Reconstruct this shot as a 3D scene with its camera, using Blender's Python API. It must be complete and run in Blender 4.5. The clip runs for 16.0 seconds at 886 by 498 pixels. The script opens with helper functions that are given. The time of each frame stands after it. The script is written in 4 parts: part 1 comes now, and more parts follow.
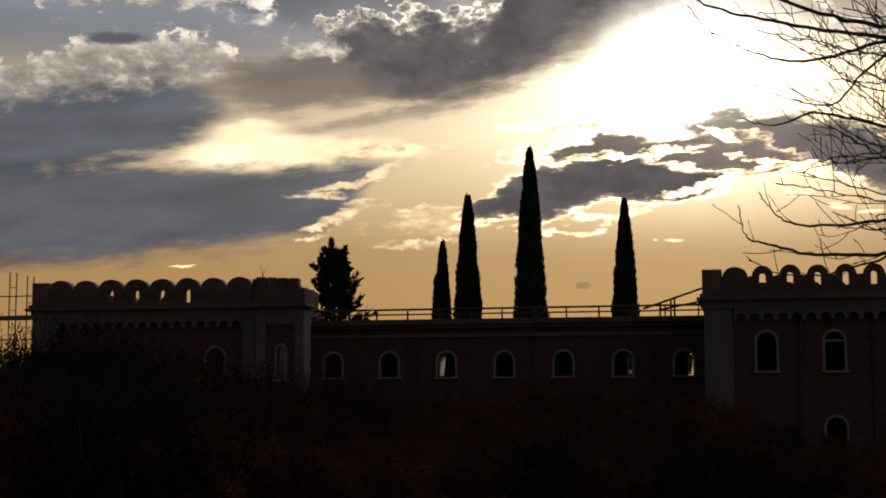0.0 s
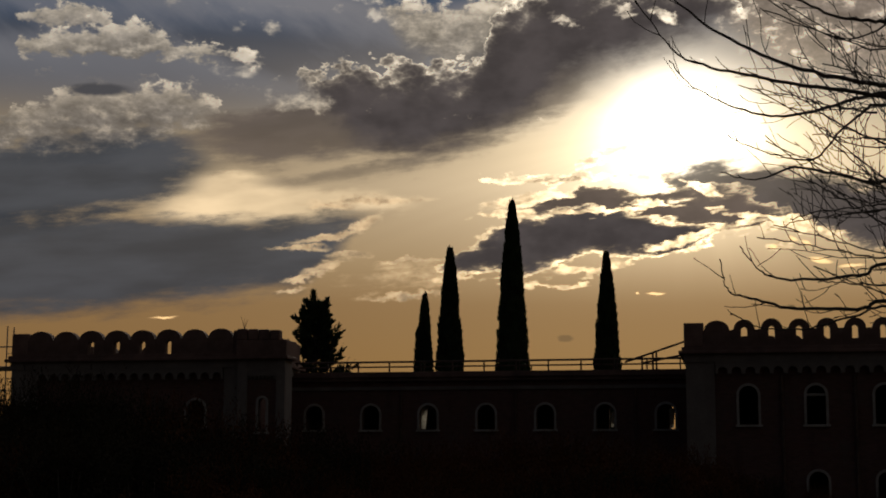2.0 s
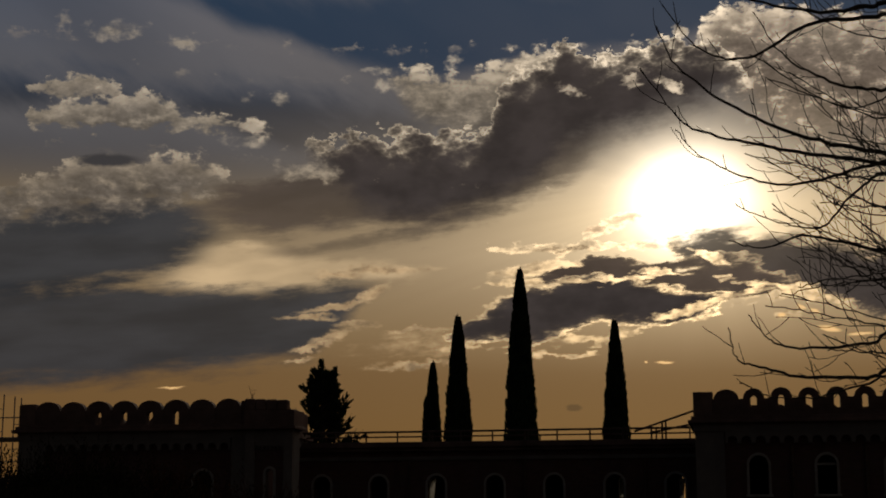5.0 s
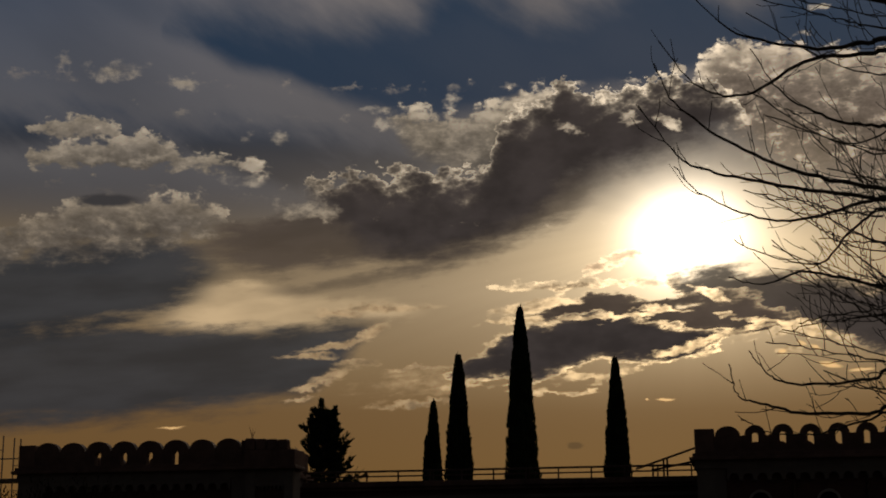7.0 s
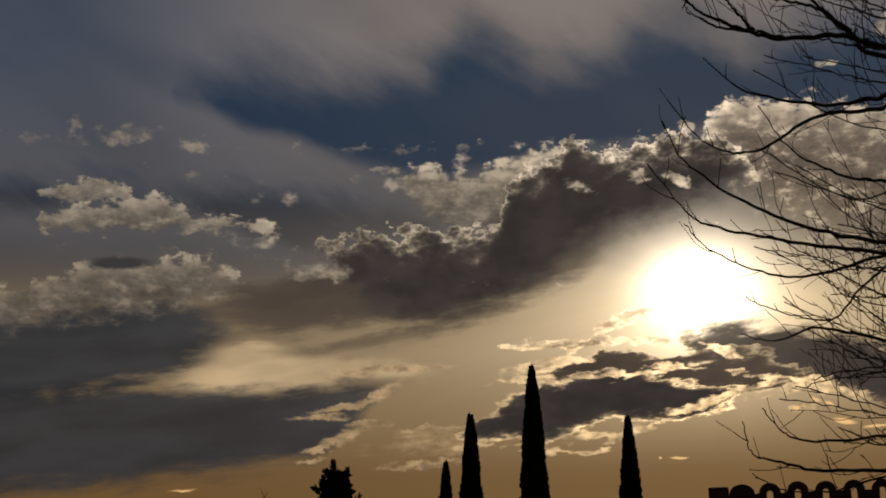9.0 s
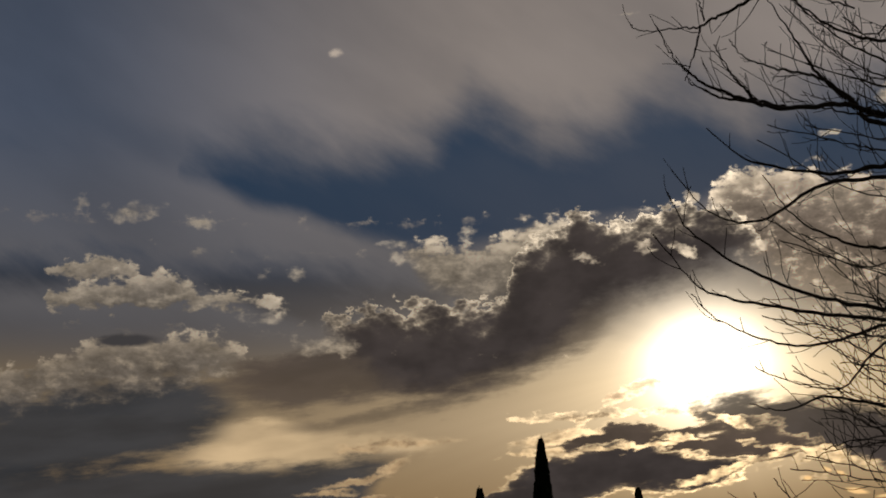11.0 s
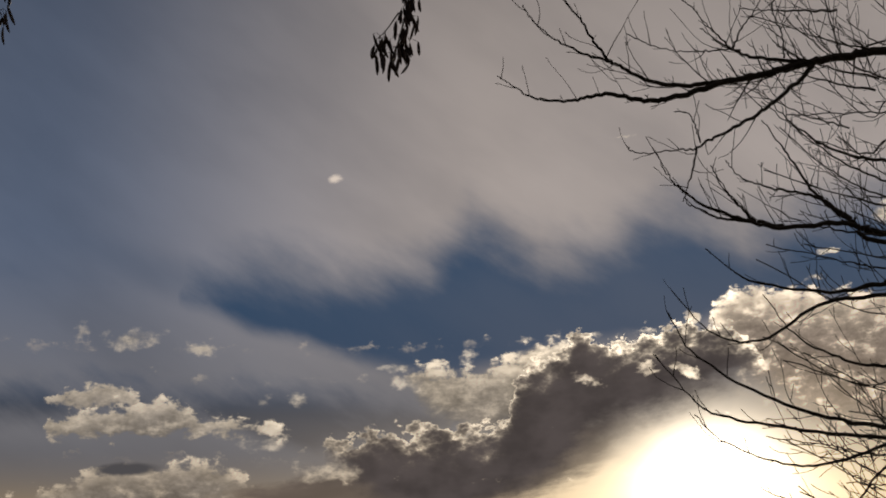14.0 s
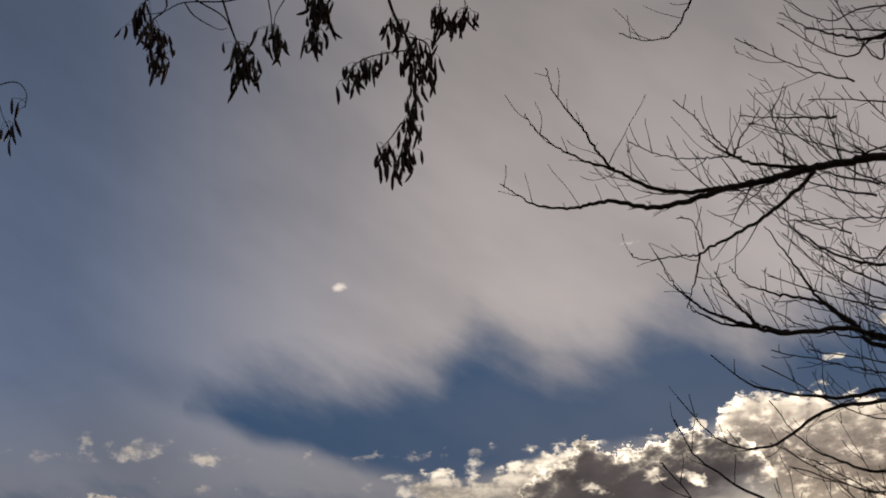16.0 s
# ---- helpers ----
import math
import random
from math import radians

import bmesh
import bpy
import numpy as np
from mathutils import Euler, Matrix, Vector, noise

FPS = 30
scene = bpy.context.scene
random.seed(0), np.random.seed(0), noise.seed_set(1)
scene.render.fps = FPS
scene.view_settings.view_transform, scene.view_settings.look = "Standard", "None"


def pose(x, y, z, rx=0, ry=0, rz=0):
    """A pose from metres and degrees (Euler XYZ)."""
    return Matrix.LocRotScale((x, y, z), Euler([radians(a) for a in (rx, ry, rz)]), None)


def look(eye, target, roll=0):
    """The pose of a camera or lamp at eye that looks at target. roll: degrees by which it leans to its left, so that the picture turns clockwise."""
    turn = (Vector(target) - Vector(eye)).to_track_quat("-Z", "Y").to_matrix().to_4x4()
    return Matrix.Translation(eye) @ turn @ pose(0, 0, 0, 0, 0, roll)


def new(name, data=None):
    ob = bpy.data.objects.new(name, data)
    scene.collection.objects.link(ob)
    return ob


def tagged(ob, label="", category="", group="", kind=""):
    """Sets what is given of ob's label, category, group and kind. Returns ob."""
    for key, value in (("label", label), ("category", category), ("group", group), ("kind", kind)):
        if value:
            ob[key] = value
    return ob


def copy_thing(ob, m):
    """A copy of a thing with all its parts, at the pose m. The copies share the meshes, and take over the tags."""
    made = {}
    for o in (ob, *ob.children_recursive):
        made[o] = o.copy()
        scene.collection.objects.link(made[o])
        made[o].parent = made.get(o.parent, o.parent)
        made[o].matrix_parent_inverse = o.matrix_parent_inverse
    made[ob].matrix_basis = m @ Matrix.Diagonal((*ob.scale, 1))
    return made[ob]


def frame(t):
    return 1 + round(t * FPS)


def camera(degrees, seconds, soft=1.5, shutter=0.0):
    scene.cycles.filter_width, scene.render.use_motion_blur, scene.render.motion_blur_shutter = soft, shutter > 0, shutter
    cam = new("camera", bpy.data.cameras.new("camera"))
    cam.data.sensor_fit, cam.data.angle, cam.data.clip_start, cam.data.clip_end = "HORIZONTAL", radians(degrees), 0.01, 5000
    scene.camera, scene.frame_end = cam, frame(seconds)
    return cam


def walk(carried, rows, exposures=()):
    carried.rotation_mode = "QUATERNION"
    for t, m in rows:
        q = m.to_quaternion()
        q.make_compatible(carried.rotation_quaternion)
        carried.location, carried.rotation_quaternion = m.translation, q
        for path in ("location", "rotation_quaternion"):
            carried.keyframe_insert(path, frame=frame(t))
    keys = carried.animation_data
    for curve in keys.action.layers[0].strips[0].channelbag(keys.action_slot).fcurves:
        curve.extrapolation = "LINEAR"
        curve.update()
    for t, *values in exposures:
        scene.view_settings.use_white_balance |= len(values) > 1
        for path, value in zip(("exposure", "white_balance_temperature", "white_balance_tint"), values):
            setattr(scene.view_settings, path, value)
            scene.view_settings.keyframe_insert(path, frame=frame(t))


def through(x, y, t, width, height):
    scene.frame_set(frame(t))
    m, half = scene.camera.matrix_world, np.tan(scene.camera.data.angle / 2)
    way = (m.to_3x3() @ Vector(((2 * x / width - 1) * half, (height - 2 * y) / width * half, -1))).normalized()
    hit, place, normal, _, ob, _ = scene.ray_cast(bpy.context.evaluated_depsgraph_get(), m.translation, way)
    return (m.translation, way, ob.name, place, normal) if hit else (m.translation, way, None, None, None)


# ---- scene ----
# ---- camera: stands still, tilts up from the castle to the sky ----
EYE = (0.0, 0.0, 2.4)
cam = camera(32.4, 16.0, soft=1.9)


def aim(yaw, pitch, roll):
    y, p = radians(yaw), radians(pitch)
    d = Vector((math.sin(y) * math.cos(p), math.cos(y) * math.cos(p), math.sin(p)))
    return look(EYE, Vector(EYE) + d * 10, -roll)


WAY = [  # seconds, heading, tilt, lean in degrees
    (0.0, 0.00, 6.53, 0.00),
    (0.5, 0.18, 7.05, -0.14),
    (1.0, 0.39, 7.90, -0.17),
    (1.5, 0.57, 8.33, -0.18),
    (2.0, 0.67, 8.50, -0.17),
    (2.5, 0.65, 8.82, -0.17),
    (3.0, 0.51, 9.22, -0.10),
    (3.5, 0.46, 9.70, -0.12),
    (4.0, 0.38, 10.25, -0.17),
    (6.3, 0.38, 11.92, 0.08),
    (6.5, 0.38, 12.06, 0.10),
    (7.0, 0.38, 12.53, 0.27),
    (7.5, 0.38, 13.05, 0.26),
    (8.0, 0.27, 13.67, 0.38),
    (8.5, 0.10, 14.27, 0.47),
    (9.0, -0.01, 14.77, 0.73),
    (9.5, -0.08, 15.46, 0.85),
    (9.7, -0.15, 15.81, 0.92),
    (11.8, -0.25, 18.36, 1.66),
    (12.0, -0.29, 18.65, 1.71),
    (12.5, -0.18, 20.17, 1.86),
    (13.0, -0.13, 20.69, 2.04),
    (13.5, -0.13, 21.34, 2.14),
    (14.0, -0.09, 22.16, 2.19),
    (14.5, -0.04, 22.84, 2.22),
    (15.0, -0.01, 23.46, 2.37),
    (15.5, 0.02, 24.95, 2.59),
    (16.0, -0.07, 26.21, 2.58),
]
EXPOSE = [  # seconds, stops, white balance
    (0.0, -0.2, 5750, 7), (0.5, -0.46, 5800, 7), (1.0, -0.74, 5850, 8), (1.5, -0.88, 5950, 8), (2.5, -1.2, 6200, 9), (4.0, -1.6, 6450, 10), (6.5, -1.85, 6500, 10),
    (9.5, -1.85, 6500, 10), (12.0, -1.4, 6400, 10), (12.5, -1.28, 6400, 10), (14.0, -1.0, 6250, 10), (16.0, -0.7, 6000, 10)]
walk(cam, [(t, aim(y, p, r)) for t, y, p, r in WAY], EXPOSE)

# ---- daylight ----
SUN_AZ, SUN_EL = 9.8, 13.2
sun_way = Vector((math.sin(radians(SUN_AZ)) * math.cos(radians(SUN_EL)), math.cos(radians(SUN_AZ)) * math.cos(radians(SUN_EL)), math.sin(radians(SUN_EL))))
lamp = bpy.data.lights.new("sun", "SUN")
lamp.energy, lamp.angle, lamp.color = 2.0, radians(2.0), (1.0, 0.86, 0.66)
sun = new("sun", lamp)
sun.matrix_world = look(sun_way * 200, (0, 0, 0))


class Nodes:
    """A short way to write node trees."""

    def __init__(self, tree):
        self.tree = tree

    def put(self, kind, ins=(), operation="", data_type="", interpolation_type="", use_clamp=False):
        n = self.tree.nodes.new(kind)
        if operation:
            n.operation = operation
        if data_type:
            n.data_type = data_type
        if interpolation_type:
            n.interpolation_type = interpolation_type
        if use_clamp:
            n.use_clamp = True
        for k, v in (ins.items() if isinstance(ins, dict) else enumerate(ins)):
            if v is None:
                continue
            if isinstance(v, bpy.types.NodeSocket):
                self.tree.links.new(v, n.inputs[k])
            else:
                n.inputs[k].default_value = v
        return n

    def m(self, op, a, b=None, c=None, clamp=False):
        return self.put("ShaderNodeMath", [a, b, c], operation=op, use_clamp=clamp).outputs[0]

    def vm(self, op, a, b=None):
        return self.put("ShaderNodeVectorMath", [a, b], operation=op).outputs[0]

    def scale(self, v, k):
        return self.put("ShaderNodeVectorMath", {0: v, "Scale": k}, operation="SCALE").outputs[0]

    def mix(self, f, a, b):
        n = self.put("ShaderNodeMix", data_type="RGBA")
        for k, v in ((0, f), (6, a), (7, b)):
            if isinstance(v, bpy.types.NodeSocket):
                self.tree.links.new(v, n.inputs[k])
            else:
                n.inputs[k].default_value = v if k == 0 else (*v[:3], 1)
        return n.outputs[2]

    def blend(self, f, a, b):
        return self.put("ShaderNodeMix", {0: f, 4: a, 5: b}, data_type="VECTOR").outputs[1]

    def step(self, x, lo, hi, a=0.0, b=1.0):
        return self.put("ShaderNodeMapRange", [x, lo, hi, a, b], interpolation_type="SMOOTHSTEP").outputs[0]

    def noise(self, v, scale, detail=6.0, rough=0.55, lac=2.0, dist=0.0):
        return self.put("ShaderNodeTexNoise", {"Vector": v, "Scale": scale, "Detail": detail, "Roughness": rough, "Lacunarity": lac, "Distortion": dist})

    def ramp(self, x, stops):
        n = self.put("ShaderNodeValToRGB", [x])
        while len(n.color_ramp.elements) < len(stops):
            n.color_ramp.elements.new(0.5)
        for e, (p, c) in zip(n.color_ramp.elements, stops):
            e.position, e.color = p, (*c, 1)
        return n.outputs[0]


world = bpy.data.worlds.new("evening_sky")
scene.world = world
world.use_nodes = True
world.node_tree.nodes.clear()
W = Nodes(world.node_tree)
way = W.put("ShaderNodeTexCoord").outputs["Generated"]
xyz = W.put("ShaderNodeSeparateXYZ", [way]).outputs
DEG = 57.29578
az = W.m("MULTIPLY", W.m("ARCTAN2", xyz[0], xyz[1]), DEG)
el = W.m("MULTIPLY", W.m("ARCSINE", xyz[2]), DEG)
sky_at = W.put("ShaderNodeCombineXYZ", [az, el, 0.0]).outputs[0]
off_sun = W.m("MULTIPLY", W.m("ARCCOSINE", W.put("ShaderNodeVectorMath", [way, tuple(sun_way)], operation="DOT_PRODUCT").outputs["Value"]), DEG)

# the air's turbulence bends every cloud's outline
flat = W.vm("MULTIPLY", sky_at, (1.0, 1.6, 1.0))
drawn_out = W.vm("MULTIPLY", W.put("ShaderNodeMapping", {"Vector": sky_at, "Rotation": (0, 0, radians(-6))}).outputs[0], (0.42, 1.7, 1.0))
n1 = W.noise(flat, 0.35, 3.0, 0.5)
n2 = W.noise(flat, 1.6, 6.0, 0.6)
billow = W.noise(flat, 1.1, 9.0, 0.62).outputs[0]
streaky = W.noise(drawn_out, 1.15, 9.0, 0.62).outputs[0]
bend1 = W.vm("MULTIPLY", W.vm("SUBTRACT", n1.outputs["Color"], (0.5, 0.5, 0.5)), (0.8, 0.5, 0.0))
bend2 = W.vm("MULTIPLY", W.vm("SUBTRACT", n2.outputs["Color"], (0.5, 0.5, 0.5)), (0.9, 0.7, 0.0))
soft_bent = W.vm("ADD", W.vm("ADD", sky_at, (0.0, 0.0, 1.0)), bend1)  # z is 1, so that one dot product also shifts
bent = W.vm("ADD", soft_bent, bend2)
# rounded heads of cumulus
heads = W.put("ShaderNodeTexVoronoi", {"Vector": W.vm("ADD", flat, W.scale(bend2, 0.5)), "Scale": 0.95, "Detail": 3.0, "Roughness": 0.6, "Lacunarity": 2.3}).outputs["Distance"]
puffs = W.m("SUBTRACT", 1.08, heads)
ruffle = W.m("SUBTRACT", billow, 0.5)
shred = W.m("SUBTRACT", streaky, 0.5)


def clouds(v, banks):
    """The thickness of a layer of cloud scraps: (azimuth, elevation, half width, half height, slope, weight) in degrees."""
    best = None
    for a, e, w, h, slope, weight in banks:
        c, n = math.cos(radians(slope)), math.sin(radians(slope))
        u = W.put("ShaderNodeVectorMath", [v, (c / w, n / w, -(a * c + e * n) / w)], operation="DOT_PRODUCT").outputs["Value"]
        k = W.put("ShaderNodeVectorMath", [v, (-n / h, c / h, -(e * c - a * n) / h)], operation="DOT_PRODUCT").outputs["Value"]
        d = W.m("SQRT", W.m("MULTIPLY_ADD", u, u, W.m("MULTIPLY", k, k)))
        d = W.m("MULTIPLY_ADD", d, -weight, weight)
        best = d if best is None else W.m("MAXIMUM", best, d)
    return best


def bank(v, profile, ends=0.3, pinch=True):
    """How deep a direction lies under the top and over the foot of a cloud bank, in degrees. Its profile: (azimuth, top, foot)."""
    a0, a1 = profile[0][0] - ends, profile[-1][0] + ends
    rows = [(a0, profile[0][2] - ends, profile[0][1] + ends)] + profile + [(a1, profile[-1][2] - ends, profile[-1][1] + ends)] if pinch else profile
    a0, a1 = rows[0][0], rows[-1][0]
    part_of = W.put("ShaderNodeSeparateXYZ", [v]).outputs
    line = W.ramp(W.put("ShaderNodeMapRange", [part_of[0], a0, a1, 0.0, 1.0]).outputs[0], [((a - a0) / (a1 - a0), (top / 45, foot / 45, 0.0)) for a, top, foot in rows])
    edges = W.put("ShaderNodeSeparateXYZ", [line]).outputs
    return W.m("SUBTRACT", W.m("MULTIPLY", edges[0], 45.0), part_of[1]), W.m("MULTIPLY_ADD", edges[1], -45.0, part_of[1])


LIFT = 40.0  # radiance of the clouds, in units of the sky texture

# clear air: warm at the horizon, blue above
clear = W.ramp(W.m("DIVIDE", el, 40.0), [
    (0.0, (0.3, 0.148, 0.044)), (0.1, (0.29, 0.158, 0.05)), (0.16, (0.29, 0.168, 0.066)), (0.2, (0.37, 0.248, 0.122)), (0.27, (0.41, 0.31, 0.19)), (0.31, (0.3, 0.23, 0.145)), (0.37, (0.03, 0.042, 0.066)), (0.43, (0.008, 0.029, 0.066)), (0.6, (0.01, 0.036, 0.08)), (1.0, (0.02, 0.04, 0.09))])
aside = W.m("MULTIPLY_ADD", W.m("EXPONENT", W.m("DIVIDE", off_sun, -16.0)), 0.05, 0.38)
aside = W.m("MAXIMUM", aside, W.step(el, 14.0, 18.0, 0.0, 0.75))
aside = W.m("MULTIPLY", aside, W.step(off_sun, 35.0, 110.0, 1.0, 0.3))
haze = W.put("ShaderNodeTexSky")
haze.sky_type, haze.sun_disc, haze.sun_elevation, haze.sun_rotation, haze.dust_density = "NISHITA", False, radians(SUN_EL), radians(SUN_AZ), 3.0
nishita = haze.outputs[0]
air = W.vm("ADD", W.scale(W.scale(clear, aside), LIFT), W.scale(nishita, 0.02))

# sunlight scattered forward round the sun, cut into beams by the clouds
round_sun = W.put("ShaderNodeVectorMath", [W.vm("SUBTRACT", sky_at, (SUN_AZ, SUN_EL, 0.0))], operation="NORMALIZE").outputs[0]
beams = W.step(W.noise(round_sun, 2.6, 4.0, 0.6).outputs[0], 0.3, 0.7, 0.72, 1.28)
core = W.m("MULTIPLY", W.m("EXPONENT", W.m("MULTIPLY", W.m("POWER", W.m("DIVIDE", off_sun, 1.75), 2.0), -1.0)), 2.2)
halo = W.m("MULTIPLY", W.m("MULTIPLY", W.m("EXPONENT", W.m("DIVIDE", off_sun, -2.7)), 1.75), W.step(off_sun, 1.0, 4.0, 1.0, 0.92))
wide = W.m("MULTIPLY", W.m("MULTIPLY", W.m("EXPONENT", W.m("DIVIDE", off_sun, -8.0)), 0.24), beams)
glow = W.vm("ADD", W.vm("ADD", W.scale((1.0, 0.93, 0.78), W.m("MULTIPLY", core, LIFT)), W.scale((1.0, 0.83, 0.54), W.m("MULTIPLY", halo, LIFT))), W.scale((1.0, 0.77, 0.46), W.m("MULTIPLY", wide, LIFT)))
glow = W.scale(glow, W.m("MULTIPLY", W.step(el, 18.5, 12.5), W.step(el, 5.5, 12.0, 0.0, 1.0)))  # the haze that scatters it lies low

# a thin high veil with blue rifts
drawn = W.vm("MULTIPLY", W.put("ShaderNodeMapping", {"Vector": sky_at, "Rotation": (0, 0, radians(30))}).outputs[0], (0.4, 1.0, 1.0))
veil_n = W.noise(drawn, 0.22, 5.0, 0.5).outputs[0]
veil_fine = W.noise(drawn, 0.8, 5.0, 0.55).outputs[0]
fibre = W.m("MULTIPLY_ADD", veil_fine, 2.6, -1.3)
t_in, b_in = bank(soft_bent, [(-10.56, 20.74, 20.43), (-8.79, 21.52, 19.69), (-6.55, 21.54, 18.95), (-4.31, 21.44, 18.3), (-2.06, 21.51, 17.71), (-0.71, 21.79, 17.38), (0.21, 22.71, 17.31), (1.13, 23.38, 17.49), (2.47, 22.62, 17.64), (3.81, 21.8, 18), (5.85, 21.88, 18.3), (7.68, 22.69, 18.39), (9.73, 23.24, 18.65), (10.62, 22.94, 18.99), (11.89, 21.76, 19.28), (14.11, 22.33, 19.26), (17.28, 22.92, 18.68), (19.97, 22.68, 18.12)])
rift = W.m("MULTIPLY", W.step(W.m("ADD", t_in, fibre), -1.6, 1.9), W.step(W.m("MULTIPLY_ADD", fibre, 0.25, b_in), -0.45, 0.5))
t_in, b_in = bank(soft_bent, [(-19.45, 16.83, 15.5), (-15.23, 16.99, 15.91), (-13.15, 16.72, 16.2), (-10.18, 16.94, 16.11), (-8.02, 17.18, 15.4), (-5.84, 17.04, 14.73), (-3.65, 16.56, 14.76), (-1.67, 16.26, 15.31), (-0.13, 15.95, 15.52)])
gap = W.m("MULTIPLY", W.step(W.m("ADD", t_in, fibre), -0.9, 1.0), W.step(W.m("MULTIPLY_ADD", fibre, 0.5, b_in), -0.6, 0.6))
rift = W.m("MAXIMUM", rift, W.m("MULTIPLY", gap, 0.9))
low_band = W.step(clouds(soft_bent, [(-5.93, 19.71, 9.0, 1.0, -16, 1.0), (6.37, 20.44, 5.5, 1.6, 0, 1.0)]), -0.3, 0.8, 0.0, 0.35)
rift = W.m("MAXIMUM", rift, low_band)
veil = W.m("MULTIPLY", W.step(el, 12.0, 16.0), W.m("SUBTRACT", W.step(veil_n, 0.2, 0.62, 0.92, 1.0), W.m("MULTIPLY", rift, 0.95)), clamp=True)
veil_col = W.blend(W.step(az, -17.0, 3.0), (0.04, 0.052, 0.078), (0.155, 0.14, 0.132))
veil_col = W.blend(W.step(el, 23.0, 15.0), veil_col, (0.062, 0.063, 0.07))
veil_col = W.scale(veil_col, W.step(veil_n, 0.28, 0.68, 0.9, 1.08))
veil_col = W.scale(veil_col, W.step(el, 21.0, 36.0, 1.18, 0.78))
sky = W.blend(veil, W.vm("ADD", air, glow), W.vm("ADD", W.scale(veil_col, LIFT), W.scale(glow, 0.5)))

# how strongly cloud lets the sun through, by its distance from the sun
near = W.m("ADD", W.m("MULTIPLY", W.m("EXPONENT", W.m("DIVIDE", off_sun, -4.5)), 3.2), W.m("MULTIPLY", W.m("EXPONENT", W.m("DIVIDE", off_sun, -40.0)), 0.42))
rim_tint = W.blend(W.step(el, 8.5, 16.0), (1.0, 0.74, 0.4), (1.0, 0.86, 0.64))
broad = W.step(W.noise(flat, 0.55, 5.0, 0.6).outputs[0], 0.3, 0.7, 0.7, 1.35)
mottle = W.m("MULTIPLY", broad, W.step(W.noise(flat, 3.2, 6.0, 0.65).outputs[0], 0.3, 0.7, 0.8, 1.2))
calm = W.step(W.noise(flat, 0.6, 3.0, 0.5).outputs[0], 0.3, 0.7, 0.85, 1.3)
gaps = W.step(billow, 0.36, 0.62, 0.3, 1.25)


def sheet(under, profile, rise, fall, ragged, tone, thick=0.95, through=0.12):
    """A soft shaded sheet of cloud that fades over rise degrees at its top and fall at its foot."""
    t_in, b_in = bank(soft_bent, profile, pinch=False)
    n = W.m("MULTIPLY", shred, ragged)
    along = W.m("ADD", az, W.m("MULTIPLY", n, 1.5))
    ends = W.m("MULTIPLY", W.step(along, profile[0][0] - 1.0, profile[0][0] + 2.2), W.step(along, profile[-1][0] + 0.8, profile[-1][0] - 1.8))
    cover = W.m("MULTIPLY", W.step(W.m("ADD", t_in, n), -0.6 * rise, 0.5 * rise), W.step(W.m("ADD", b_in, n), -0.6 * fall, 0.5 * fall))
    body = W.scale([c * LIFT for c in tone], W.step(W.noise(drawn_out, 0.45, 4.0, 0.5).outputs[0], 0.3, 0.7, 0.8, 1.25))
    return W.blend(W.m("MULTIPLY", W.m("MULTIPLY", cover, ends), thick), under, W.vm("ADD", body, W.scale(glow, through)))


def cumulus(under, profile, rise, fall, ragged, tone, rim_gain, rim_wide, grain=ruffle, both=False, fill=0.0, through=0.0, foot=None, tones=None):
    """Broken cloud: thin edges let the sun through, thick parts are grey."""
    t_in, b_in = bank(bent, profile)
    n = W.m("MULTIPLY", grain, ragged)
    t_in = W.m("ADD", t_in, n)
    b_in = W.m("ADD", b_in, n if foot is None else W.m("MULTIPLY", foot, ragged))
    cover = W.m("MULTIPLY", W.step(t_in, -0.4 * rise, 0.6 * rise), W.step(b_in, -0.6 * fall, 0.4 * fall))
    e = W.m("MINIMUM", t_in, b_in) if both else t_in
    thin = W.m("EXPONENT", W.m("DIVIDE", W.m("MAXIMUM", e, 0.0), -rim_wide))
    lit = W.m("MULTIPLY", W.m("ADD", thin, W.step(billow, 0.5, 0.7, 0.0, fill)), gaps)
    rim = W.scale(rim_tint, W.m("MULTIPLY", W.m("MULTIPLY", lit, near), rim_gain * LIFT))
    body = W.vm("ADD", W.scale([c * LIFT for c in tone], tones or mottle), W.scale(glow, through))
    return W.blend(cover, under, W.vm("ADD", body, rim))


def scraps(under, pieces, ragged, edge, rim_gain, tone, grain=ruffle):
    """Small torn pieces of lit cloud."""
    d = W.m("ADD", clouds(bent, pieces), W.m("MULTIPLY", grain, ragged))
    thin = W.m("MULTIPLY", W.m("EXPONENT", W.m("MULTIPLY", W.m("MAXIMUM", d, 0.0), -1.5)), gaps)
    rim = W.scale(rim_tint, W.m("MULTIPLY", W.m("MULTIPLY", thin, near), rim_gain * LIFT))
    return W.blend(W.step(d, -0.1, edge), under, W.vm("ADD", W.scale([c * LIFT for c in tone], mottle), rim))


GREY, BROWN, DARK = (0.027, 0.029, 0.033), (0.046, 0.037, 0.032), (0.032, 0.027, 0.026)
